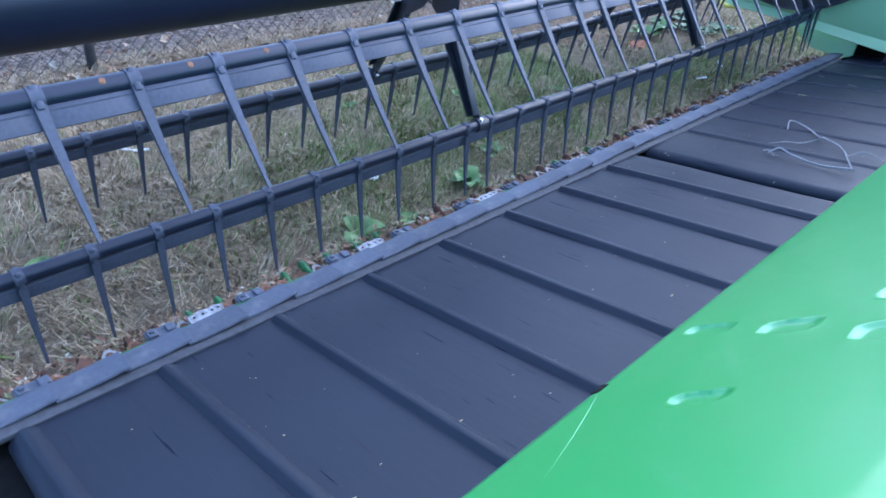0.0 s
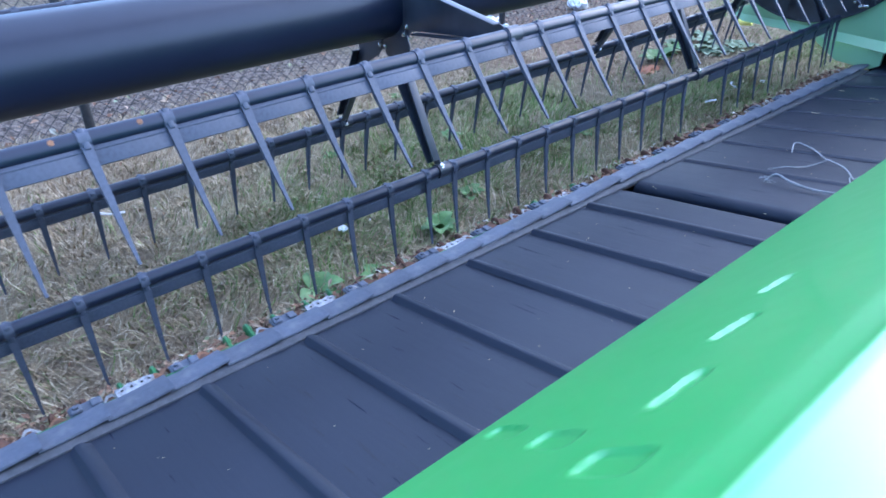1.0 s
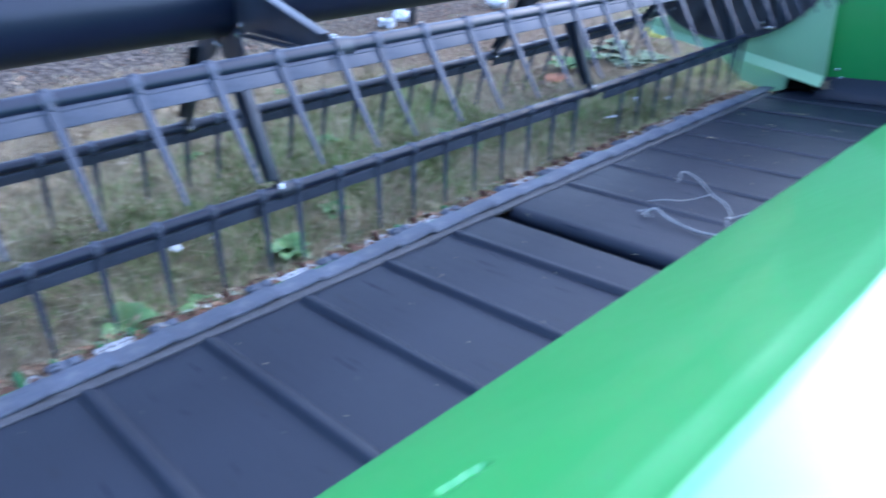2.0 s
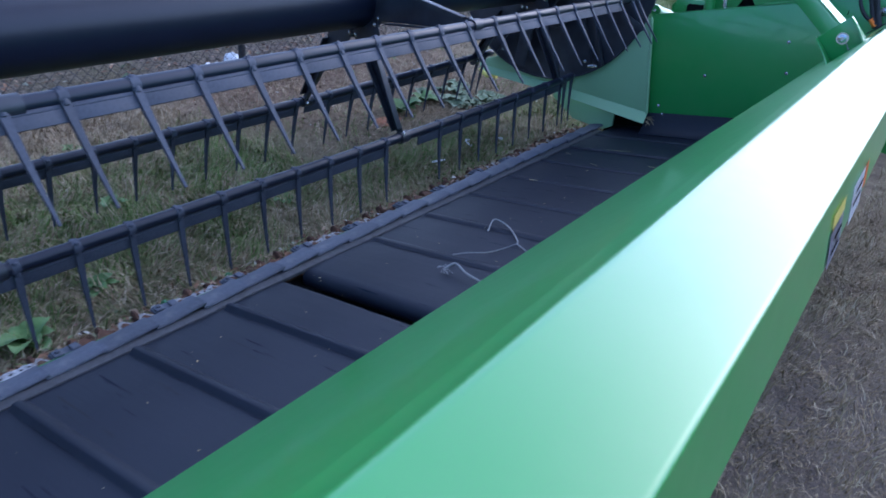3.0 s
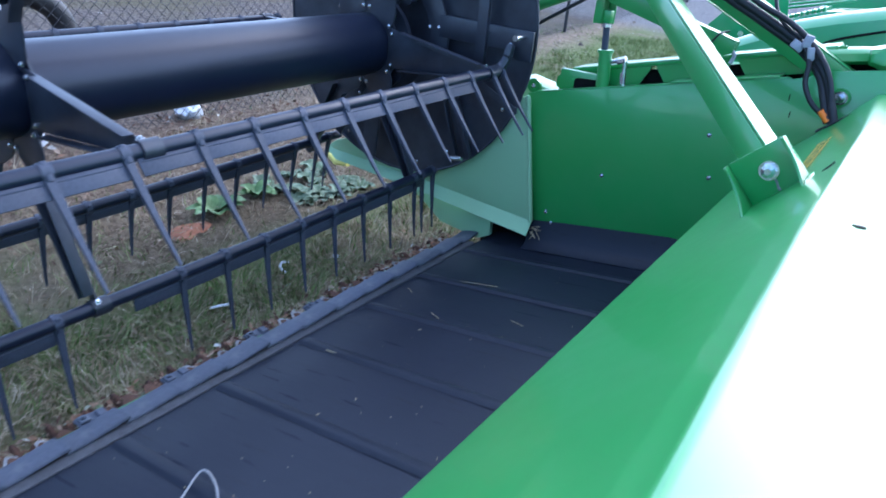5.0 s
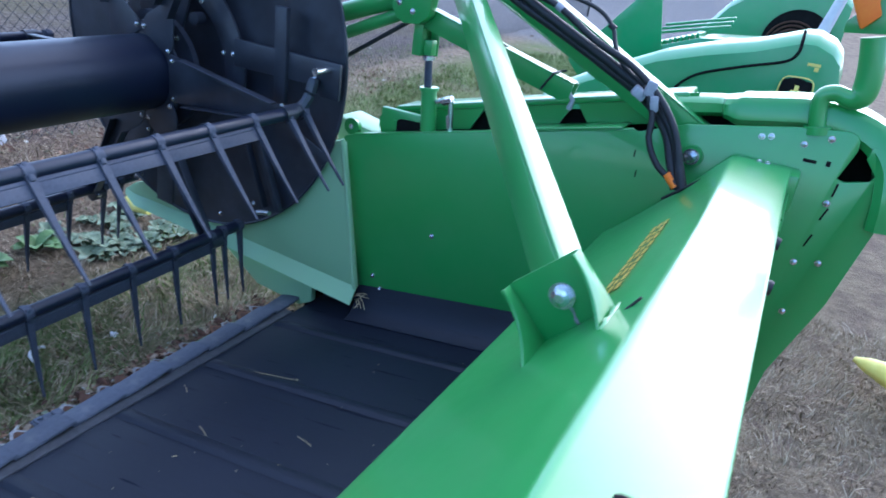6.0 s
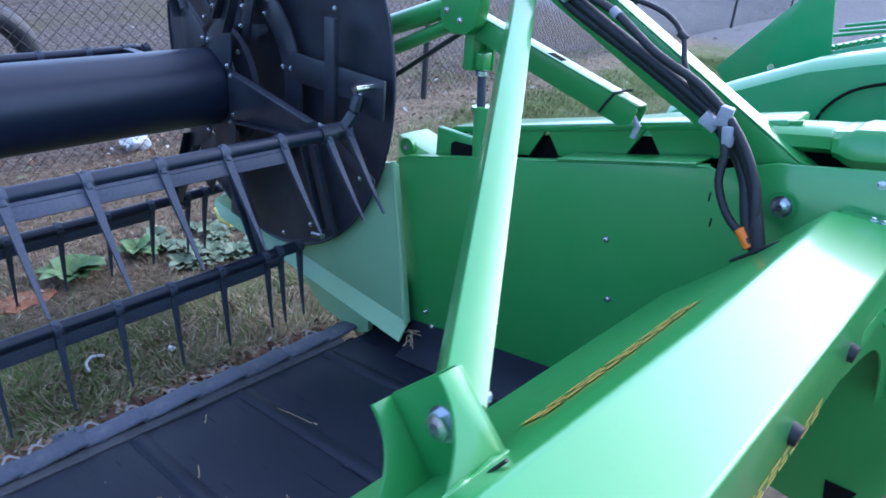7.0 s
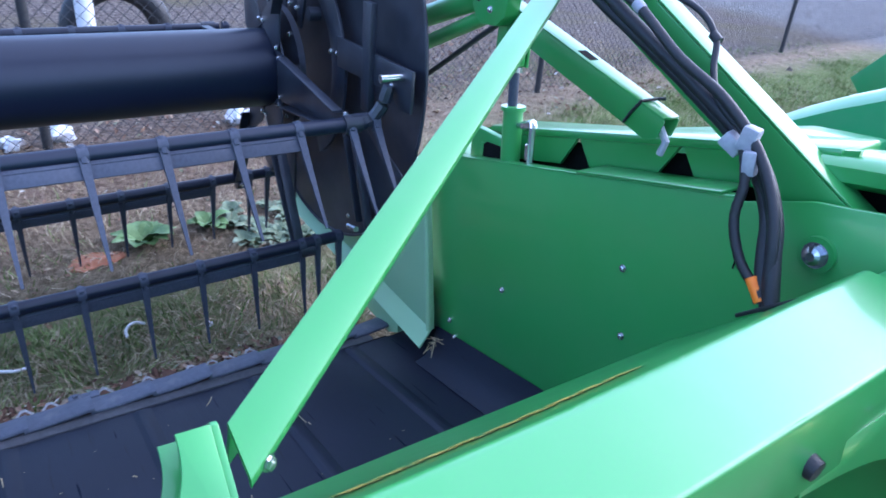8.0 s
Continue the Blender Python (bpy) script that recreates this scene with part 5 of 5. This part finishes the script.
for ctrl, r in (
    ([(0.497, 0.67), (0.531, 0.702), (0.617, 0.664), (0.754, 0.640), (0.90, 0.606)], 0.0058),
    ([(0.434, 0.824), (0.511, 0.831), (0.551, 0.885), (0.571, 0.964), (0.628, 1.015)], 0.0035),
    ([(0.407, 1.131), (0.38, 1.225), (0.475, 1.199), (0.584, 1.099), (0.632, 1.013), (0.727, 0.961), (0.802, 0.861), (0.808, 0.794), (0.90, 0.62)], 0.0042),
    ([(0.802, 0.861), (0.85, 0.90), (0.90, 0.91), (0.96, 0.88)], 0.003),
):
    bm = bmesh.new()
    pts = curve_pts([on_belt(x, y, r + 0.006 + 0.012 * ((i * 5) % 3)) for i, (x, y) in enumerate(ctrl)], 7)
    sweep(bm, pts, [r * (0.75 + 0.5 * abs(noise.noise(p * 40))) for p in pts], 7)
    part("strand", bm, TWINE, twine)
for k in range(10):
    bm = bmesh.new()
    a = rnd.uniform(0, 6.28)
    p = on_belt(0.505, 0.68, 0.012)
    sweep(bm, [p, p + Vector((0.02 * math.cos(a), 0.02 * math.sin(a), 0.006)), p + Vector((0.04 * math.cos(a + 0.4), 0.04 * math.sin(a + 0.4), 0.0))], 0.0012, 4)
    part("frayed_end", bm, TWINE, twine)


def straw(p, q, r=0.0012):
    t = thing("straw", "pale dry straw stalk lying on the belt", "straw", group="straws on the belt")
    bm = bmesh.new()
    mid = (p + q) / 2 + Vector((0.03, 0.02, 0.002)) * (q - p).length
    sweep(bm, curve_pts([p, mid, q], 5), r, 5)
    part("stalk", bm, STRAW, t)


straw(on_belt(0.148, 1.954), on_belt(0.417, 1.964), 0.0022)
straw(on_belt(0.126, 2.75), on_belt(0.38, 2.786))
straw(on_belt(0.30, 2.42), on_belt(0.36, 2.39), 0.0013)
straw(on_belt(0.055, 2.58), on_belt(0.10, 2.55), 0.0013)
straw(on_belt(0.62, 2.52), on_belt(0.69, 2.50), 0.0012)
# wad of chaff in the corner by the divider
for k in range(14):
    p = Vector((0.27 + rnd.uniform(-0.02, 0.05), 3.335 + rnd.uniform(-0.03, 0.03), 0.225 + rnd.uniform(0, 0.045)))
    straw(p, p + Vector((rnd.uniform(-0.03, 0.07), rnd.uniform(-0.05, 0.03), rnd.uniform(-0.035, 0.02))), 0.0014)

# crumbs on the belts
verts, faces = [], []
for k in range(120):
    x, y = rnd.uniform(0.03, 1.0), rnd.uniform(-2.6, 3.2)
    if 0.38 < y < 0.44:
        continue
    c = on_belt(x, y, 0.002)
    s, a = rnd.choice((0.0012, 0.0012, 0.0016, 0.0024)), rnd.uniform(0, 3.1)
    l = s * rnd.choice((1, 1, 2, 3))
    base = len(verts)
    for dx, dy, dz in ((-l, -s, 0), (l, -s, 0), (l, s, 0), (-l, s, 0), (0, 0, s)):
        verts.append((c.x + dx * math.cos(a) - dy * math.sin(a), c.y + dx * math.sin(a) + dy * math.cos(a), c.z + dz))
    faces += [(base, base + 1, base + 4), (base + 1, base + 2, base + 4), (base + 2, base + 3, base + 4), (base + 3, base, base + 4)]
me = bpy.data.meshes.new("chaff")
me.from_pydata(verts, [], faces)
me.materials.append(STRAW)
tagged(new("chaff", me), "scattered crumbs of chaff on the belts", "chaff", kind="stuff")


# ---- turf ----
def blade_material(name, stops):
    def build(nt, b):
        geo = nt.nodes.new("ShaderNodeNewGeometry")
        col = ramp(nt, geo.outputs["Random Per Island"], stops)
        tuft = ramp(nt, noise_tex(nt, coords(nt), 7, 4, 0.65), [(0.36, (0.42,)), (0.56, (0,))])
        nt.links.new(mix(nt, tuft, col, (0.06, 0.05, 0.03)), b.inputs["Base Color"])
        b.inputs["Roughness"].default_value, b.inputs["Specular IOR Level"].default_value = 0.75, 0.2
    return material(name, build)


DRY_BLADE = blade_material("dry_blade", [(0, (0.17, 0.12, 0.07)), (0.35, (0.29, 0.22, 0.13)), (0.75, (0.41, 0.33, 0.21)), (1, (0.54, 0.46, 0.33))])
GREEN_BLADE = blade_material("green_blade", [(0, (0.07, 0.125, 0.022)), (0.5, (0.15, 0.215, 0.055)), (0.85, (0.25, 0.31, 0.11)), (1, (0.36, 0.36, 0.16))])
DEAD_LEAF = blade_material("dead_leaf", [(0, (0.06, 0.028, 0.018)), (0.3, (0.14, 0.075, 0.047)), (0.6, (0.27, 0.155, 0.095)), (0.8, (0.40, 0.30, 0.21)), (0.93, (0.12, 0.17, 0.08)), (1, (0.6, 0.56, 0.5))])
LEAF = material("broad_leaf", rough_stuff((0.09, 0.17, 0.05), (0.17, 0.28, 0.09), 22, 0.6, 0.35, 0.4, 0, (0.24, 0.33, 0.14)))

rs = np.random.RandomState(7)


def blades(name, label, mat, spots, height, width, flop):
    """Thin bent leaves, each lying over by about its share flop of the length."""
    n = len(spots)
    ang = np.array([6.0 * noise.noise((x * 3.2, y * 3.2, 9.0)) for x, y in spots]) + rs.normal(0, 0.8, n)
    turn = rs.uniform(-0.9, 0.9, n)
    lng = height * rs.uniform(0.35, 1.3, n)
    lie = np.clip(flop * rs.uniform(0.6, 1.15, n), 0, 0.985)
    wd = width * rs.uniform(0.6, 1.4, n)
    z0 = np.array([bank(x, y) for x, y in spots]) - 0.003
    p = np.c_[spots, z0]
    rows = []
    for k in range(3):
        side = np.c_[-np.sin(ang), np.cos(ang), np.zeros(n)] * (wd * (1 - 0.25 * k))[:, None]
        rows += [p - side, p + side]
        share = np.clip(lie * (0.75 + 0.25 * k), 0, 0.995)
        up = np.sqrt(1 - share ** 2) * (1 - 0.75 * k * (lie > 0.8))
        p = p + np.c_[np.cos(ang) * share, np.sin(ang) * share, up] * (lng / 3)[:, None]
        p[:, 2] = np.maximum(p[:, 2], z0 + 0.004)
        ang = ang + turn
    v = np.stack(rows + [p], 1).reshape(-1, 3)
    i = np.arange(n) * 7
    quads = np.r_[np.c_[i, i + 1, i + 3, i + 2], np.c_[i + 2, i + 3, i + 5, i + 4]].tolist()
    tris = np.c_[i + 4, i + 5, i + 6].tolist()
    me = bpy.data.meshes.new(name)
    me.from_pydata(v.tolist(), [], quads + tris)
    me.materials.append(mat)
    return tagged(new(name, me), label, "grass", kind="stuff")


def scatter(n, x0, x1, y0, y1, keep):
    p = np.c_[rs.uniform(x0, x1, n), rs.uniform(y0, y1, n)]
    w = np.array([keep(x, y) for x, y in p])
    return p[rs.uniform(0, 1, n) < w]


def lush(x, y):
    """How green the turf is: patches in the strip before the knife and on the verge."""
    c = 0.5 + 0.9 * noise.noise((x * 0.8 + 3, y * 0.8, 1.0)) + 0.5 * noise.noise((x * 3, y * 3, 5.0))
    strip = max(0.0, 1 - abs(x + 1.0) / 1.3)
    verge = 1.3 * max(0.0, min(1.0, 1.8 - abs(y - 10.0) / 3.2)) * (1.0 if x > -2.5 - 0.12 * (y - 6) + 0.4 * noise.noise((y * 1.5, 0, 0)) else 0.1)
    strip *= 0.16 + 0.84 * max(0.0, min(1.0, (y + 1.7) / 1.3))
    strip *= 1.5 if -0.2 < y < 1.4 else 1.0
    bare = 1.0 if not (1.4 < y < 4.6 and -3.2 < x < -0.8) else 0.12
    return min(1.0, max(0.0, (max(strip, verge) * 1.5 * c) * bare))


dry = np.vstack([scatter(90000, -3.0, -0.12, -3.4, 4.2, lambda x, y: (0.95 - 0.5 * lush(x, y)) * (0.22 if 1.4 < y < 4.6 and x < -0.8 else 1.0)),
                 scatter(60000, 1.7, 3.2, -1.2, 5.2, lambda x, y: (0.65 + 0.5 * noise.noise((x * 3, y * 3, 0))) * (0.15 if y < 1.8 else 0.35)),
                 scatter(30000, -6.0, 1.4, 3.7, 10.0, lambda x, y: 0.7)])
worn = scatter(90000, 1.7, 3.2, -1.4, 5.2, lambda x, y: 0.55 + 0.6 * noise.noise((x * 4, y * 4, 0)))
blades("worn_grass", "short trodden grey-brown grass behind the machine", DRY_BLADE, worn, 0.040, 0.0017, 0.93)
blades("dry_grass", "matted dry straw-coloured grass", DRY_BLADE, dry, 0.10, 0.0024, 0.965)
green = np.vstack([scatter(80000, -3.0, -0.15, -3.4, 4.2, lush), scatter(110000, -4.5, 1.4, 4.2, 14.5, lush)])
blades("green_grass", "short green grass in uneven patches", GREEN_BLADE, green, 0.10, 0.0026, 0.80)
# dead leaves drifted against the cutterbar and on the soil
spots = np.vstack([np.c_[rs.normal(-0.215, 0.028, 5200), rs.uniform(-3.0, 3.3, 5200)], scatter(9000, -6.5, -0.3, -3.0, 9.0, lambda x, y: 0.9 if x < -2.6 or 1.4 < y < 4.4 else 0.2)])
n = len(spots)
ang, s = rs.uniform(0, 6.28, n), rs.uniform(0.005, 0.019, n) * np.where(spots[:, 0] < -2.6, 1.9, 1.0)
z = np.where(np.arange(n) < 5200, rs.uniform(0.03, 0.092, n), 0.02)
tl = rs.uniform(-0.6, 0.6, (n, 2))
c, sn = np.cos(ang), np.sin(ang)
vv = []
for ux, uy, uz in ((-1, 0, 0), (0, -0.5, 0.25), (1, 0, 0.1), (0, 0.5, 0.3)):
    vv.append(np.c_[spots[:, 0] + s * (ux * c - uy * sn), spots[:, 1] + s * (ux * sn + uy * c), z + s * (uz + ux * tl[:, 0] + uy * tl[:, 1])])
v = np.stack(vv, 1).reshape(-1, 3)
i = np.arange(n) * 4
me = bpy.data.meshes.new("dead_leaves")
me.from_pydata(v.tolist(), [], np.r_[np.c_[i, i + 1, i + 2], np.c_[i, i + 2, i + 3]].tolist())
me.materials.append(DEAD_LEAF)
tagged(new("dead_leaves", me), "curled brown dead leaves along the cutterbar and on bare soil", "leaves", kind="stuff")


# loose stones on the soil beyond the fence and on the track
spots = np.vstack([scatter(9000, -9.0, -2.6, -2.5, 9.0, lambda x, y: 0.25 + 0.5 * noise.noise((x, y, 2.0))), scatter(9000, -9.0, 0.5, 8.5, 19.0, lambda x, y: 0.5 + 0.5 * noise.noise((x, y, 2.0)))])
n = len(spots)
size = 0.006 * np.exp(rs.normal(0.35, 0.55, n))
ring = np.array([(1, 0, 0), (0.35, 0.8, 0.1), (-0.7, 0.6, 0), (-0.9, -0.4, 0.1), (0.1, -0.9, 0), (0, 0, 0.7)])
lump = ring[None] * rs.uniform(0.6, 1.3, (n, 6, 1)) * size[:, None, None]
c, sn = np.cos(rs.uniform(0, 6.28, n))[:, None], np.sin(rs.uniform(0, 6.28, n))[:, None]
base = np.array([bank(x, y) for x, y in spots])
v = np.stack([spots[:, :1] + lump[:, :, 0] * c - lump[:, :, 1] * sn, spots[:, 1:] + lump[:, :, 0] * sn + lump[:, :, 1] * c, base[:, None] + lump[:, :, 2] + 0.004], 2).reshape(-1, 3)
i = np.arange(n) * 6
me = bpy.data.meshes.new("stones")
me.from_pydata(v.tolist(), [], np.concatenate([np.c_[i + a, i + (a + 1) % 5, i + 5] for a in range(5)]).tolist())
me.materials.append(blade_material("field_stone", [(0, (0.07, 0.055, 0.045)), (0.5, (0.17, 0.14, 0.115)), (0.85, (0.30, 0.265, 0.225)), (1, (0.5, 0.47, 0.43))]))
tagged(new("stones", me), "loose grey-brown stones and clods on bare soil", "stones", kind="stuff")


# broad-leaved weeds
LEAF_GREY = material("grey_leaf", rough_stuff((0.13, 0.18, 0.10), (0.22, 0.27, 0.17), 22, 0.7, 0.25, 0.4, 0, (0.28, 0.33, 0.23)))


def weed(x, y, size, count, label="broad-leaved green weed growing in the turf", mat=LEAF):
    t = thing("weed", label, "weed", pose(x, y, bank(x, y)), "broad-leaved weeds")
    for k in range(count):
        a = 2.399 * k + rnd.uniform(-0.3, 0.3)
        L, W = size * rnd.uniform(0.7, 1.1), size * rnd.uniform(0.22, 0.32)
        up = rnd.uniform(0.35, 1.15)
        bm = bmesh.new()
        rows = []
        for i in range(7):
            f = i / 6
            wdt = W * math.sin(math.pi * min(1, 0.08 + f * 0.92)) ** 0.8 + 0.002
            r0 = L * f * math.cos(up * (1 - 0.5 * f))
            zz = L * f * math.sin(up) * (1 - 0.45 * f * f)
            rows.append([bm.verts.new((r0 * math.cos(a) - q * wdt * math.sin(a), r0 * math.sin(a) + q * wdt * math.cos(a), zz + abs(q) * wdt * 0.35 + 0.004 * math.sin(9 * f + q * 3))) for q in (-1, -0.5, 0, 0.5, 1)])
        for ra, rb in zip(rows, rows[1:]):
            for q in range(4):
                bm.faces.new((ra[q], ra[q + 1], rb[q + 1], rb[q]))
        part("leaf", bm, mat, t)


weed(-0.37, -1.27, 0.14, 6)
weed(-0.30, -1.02, 0.10, 7)
weed(-0.45, -0.55, 0.13, 9)
weed(-0.9, -2.35, 0.08, 6)
weed(-1.44, 2.69, 0.20, 10)
weed(-1.50, 3.03, 0.15, 9)
weed(-0.62, -0.2, 0.09, 7)
for k in range(34):
    weed(-1.40 + rnd.uniform(-0.30, 0.28), 3.42 + rnd.uniform(-0.28, 0.30), rnd.uniform(0.06, 0.115), 7, "low grey-green rosette weed on bare soil", LEAF_GREY)
for k in range(8):
    weed(rnd.uniform(-2.2, -0.7), rnd.uniform(-1.5, 1.6), rnd.uniform(0.05, 0.10), 6, "small green weed in the turf")

# patch of red clay
clay = bmesh.new()
bmesh.ops.create_icosphere(clay, subdivisions=3, radius=1, matrix=Matrix.Translation((-1.36, 2.44, -0.005)) @ Matrix.Diagonal((0.09, 0.15, 0.018, 1)))
for v2 in clay.verts:
    v2.co += Vector((0.05 * noise.noise(v2.co * 9 + Vector((5, 0, 0))), 0.05 * noise.noise(v2.co * 9), 0.022 * noise.noise(v2.co * 30)))
CLAY = material("red_clay", rough_stuff((0.30, 0.12, 0.065), (0.42, 0.20, 0.12), 40, 0.95, 0.1, 0.6))
ob = thing("clay_clod", "crumbled lump of red clay on the soil", "clay")
part("clod", clay, CLAY, ob)


# pale litter
def litter(x, y, z, size, label, curl=False):
    t = thing("litter", label, "litter", pose(x, y, z, 0, 0, rnd.uniform(0, 360)))
    bm = bmesh.new()
    if curl:
        sweep(bm, curve_pts([(-size, 0, 0.01), (-size * 0.4, size * 0.5, 0.02), (size * 0.4, size * 0.45, 0.025), (size, -size * 0.1, 0.01)], 5), 0.006, 6)
    else:
        bmesh.ops.create_icosphere(bm, subdivisions=3, radius=size, matrix=Matrix.Diagonal((1, 0.8, 0.5, 1)))
        for v3 in bm.verts:
            v3.co += v3.normal * size * 0.55 * noise.noise(v3.co * (2.2 / size))
    part("scrap", bm, WHITE, t)


litter(-3.2, 3.80, 0.06, 0.11, "crumpled white rag by the fence")
litter(-3.25, 2.55, 0.04, 0.10, "crumpled white paper by the fence")
litter(-3.15, 2.25, 0.04, 0.08, "crumpled white paper by the fence")
litter(-0.72, -0.92, 0.03, 0.022, "small white scrap in the grass")
litter(-0.62, 2.47, 0.02, 0.055, "curled white strip in the grass", True)
litter(-0.55, 2.02, 0.02, 0.05, "curled white strip in the grass", True)
litter(-1.65, -1.7, 0.02, 0.09, "pale twig lying in the grass", True)
litter(-1.9, -2.35, 0.02, 0.05, "curled white strip in the grass", True)
litter(-0.55, 2.75, 0.02, 0.016, "small white scrap in the grass")
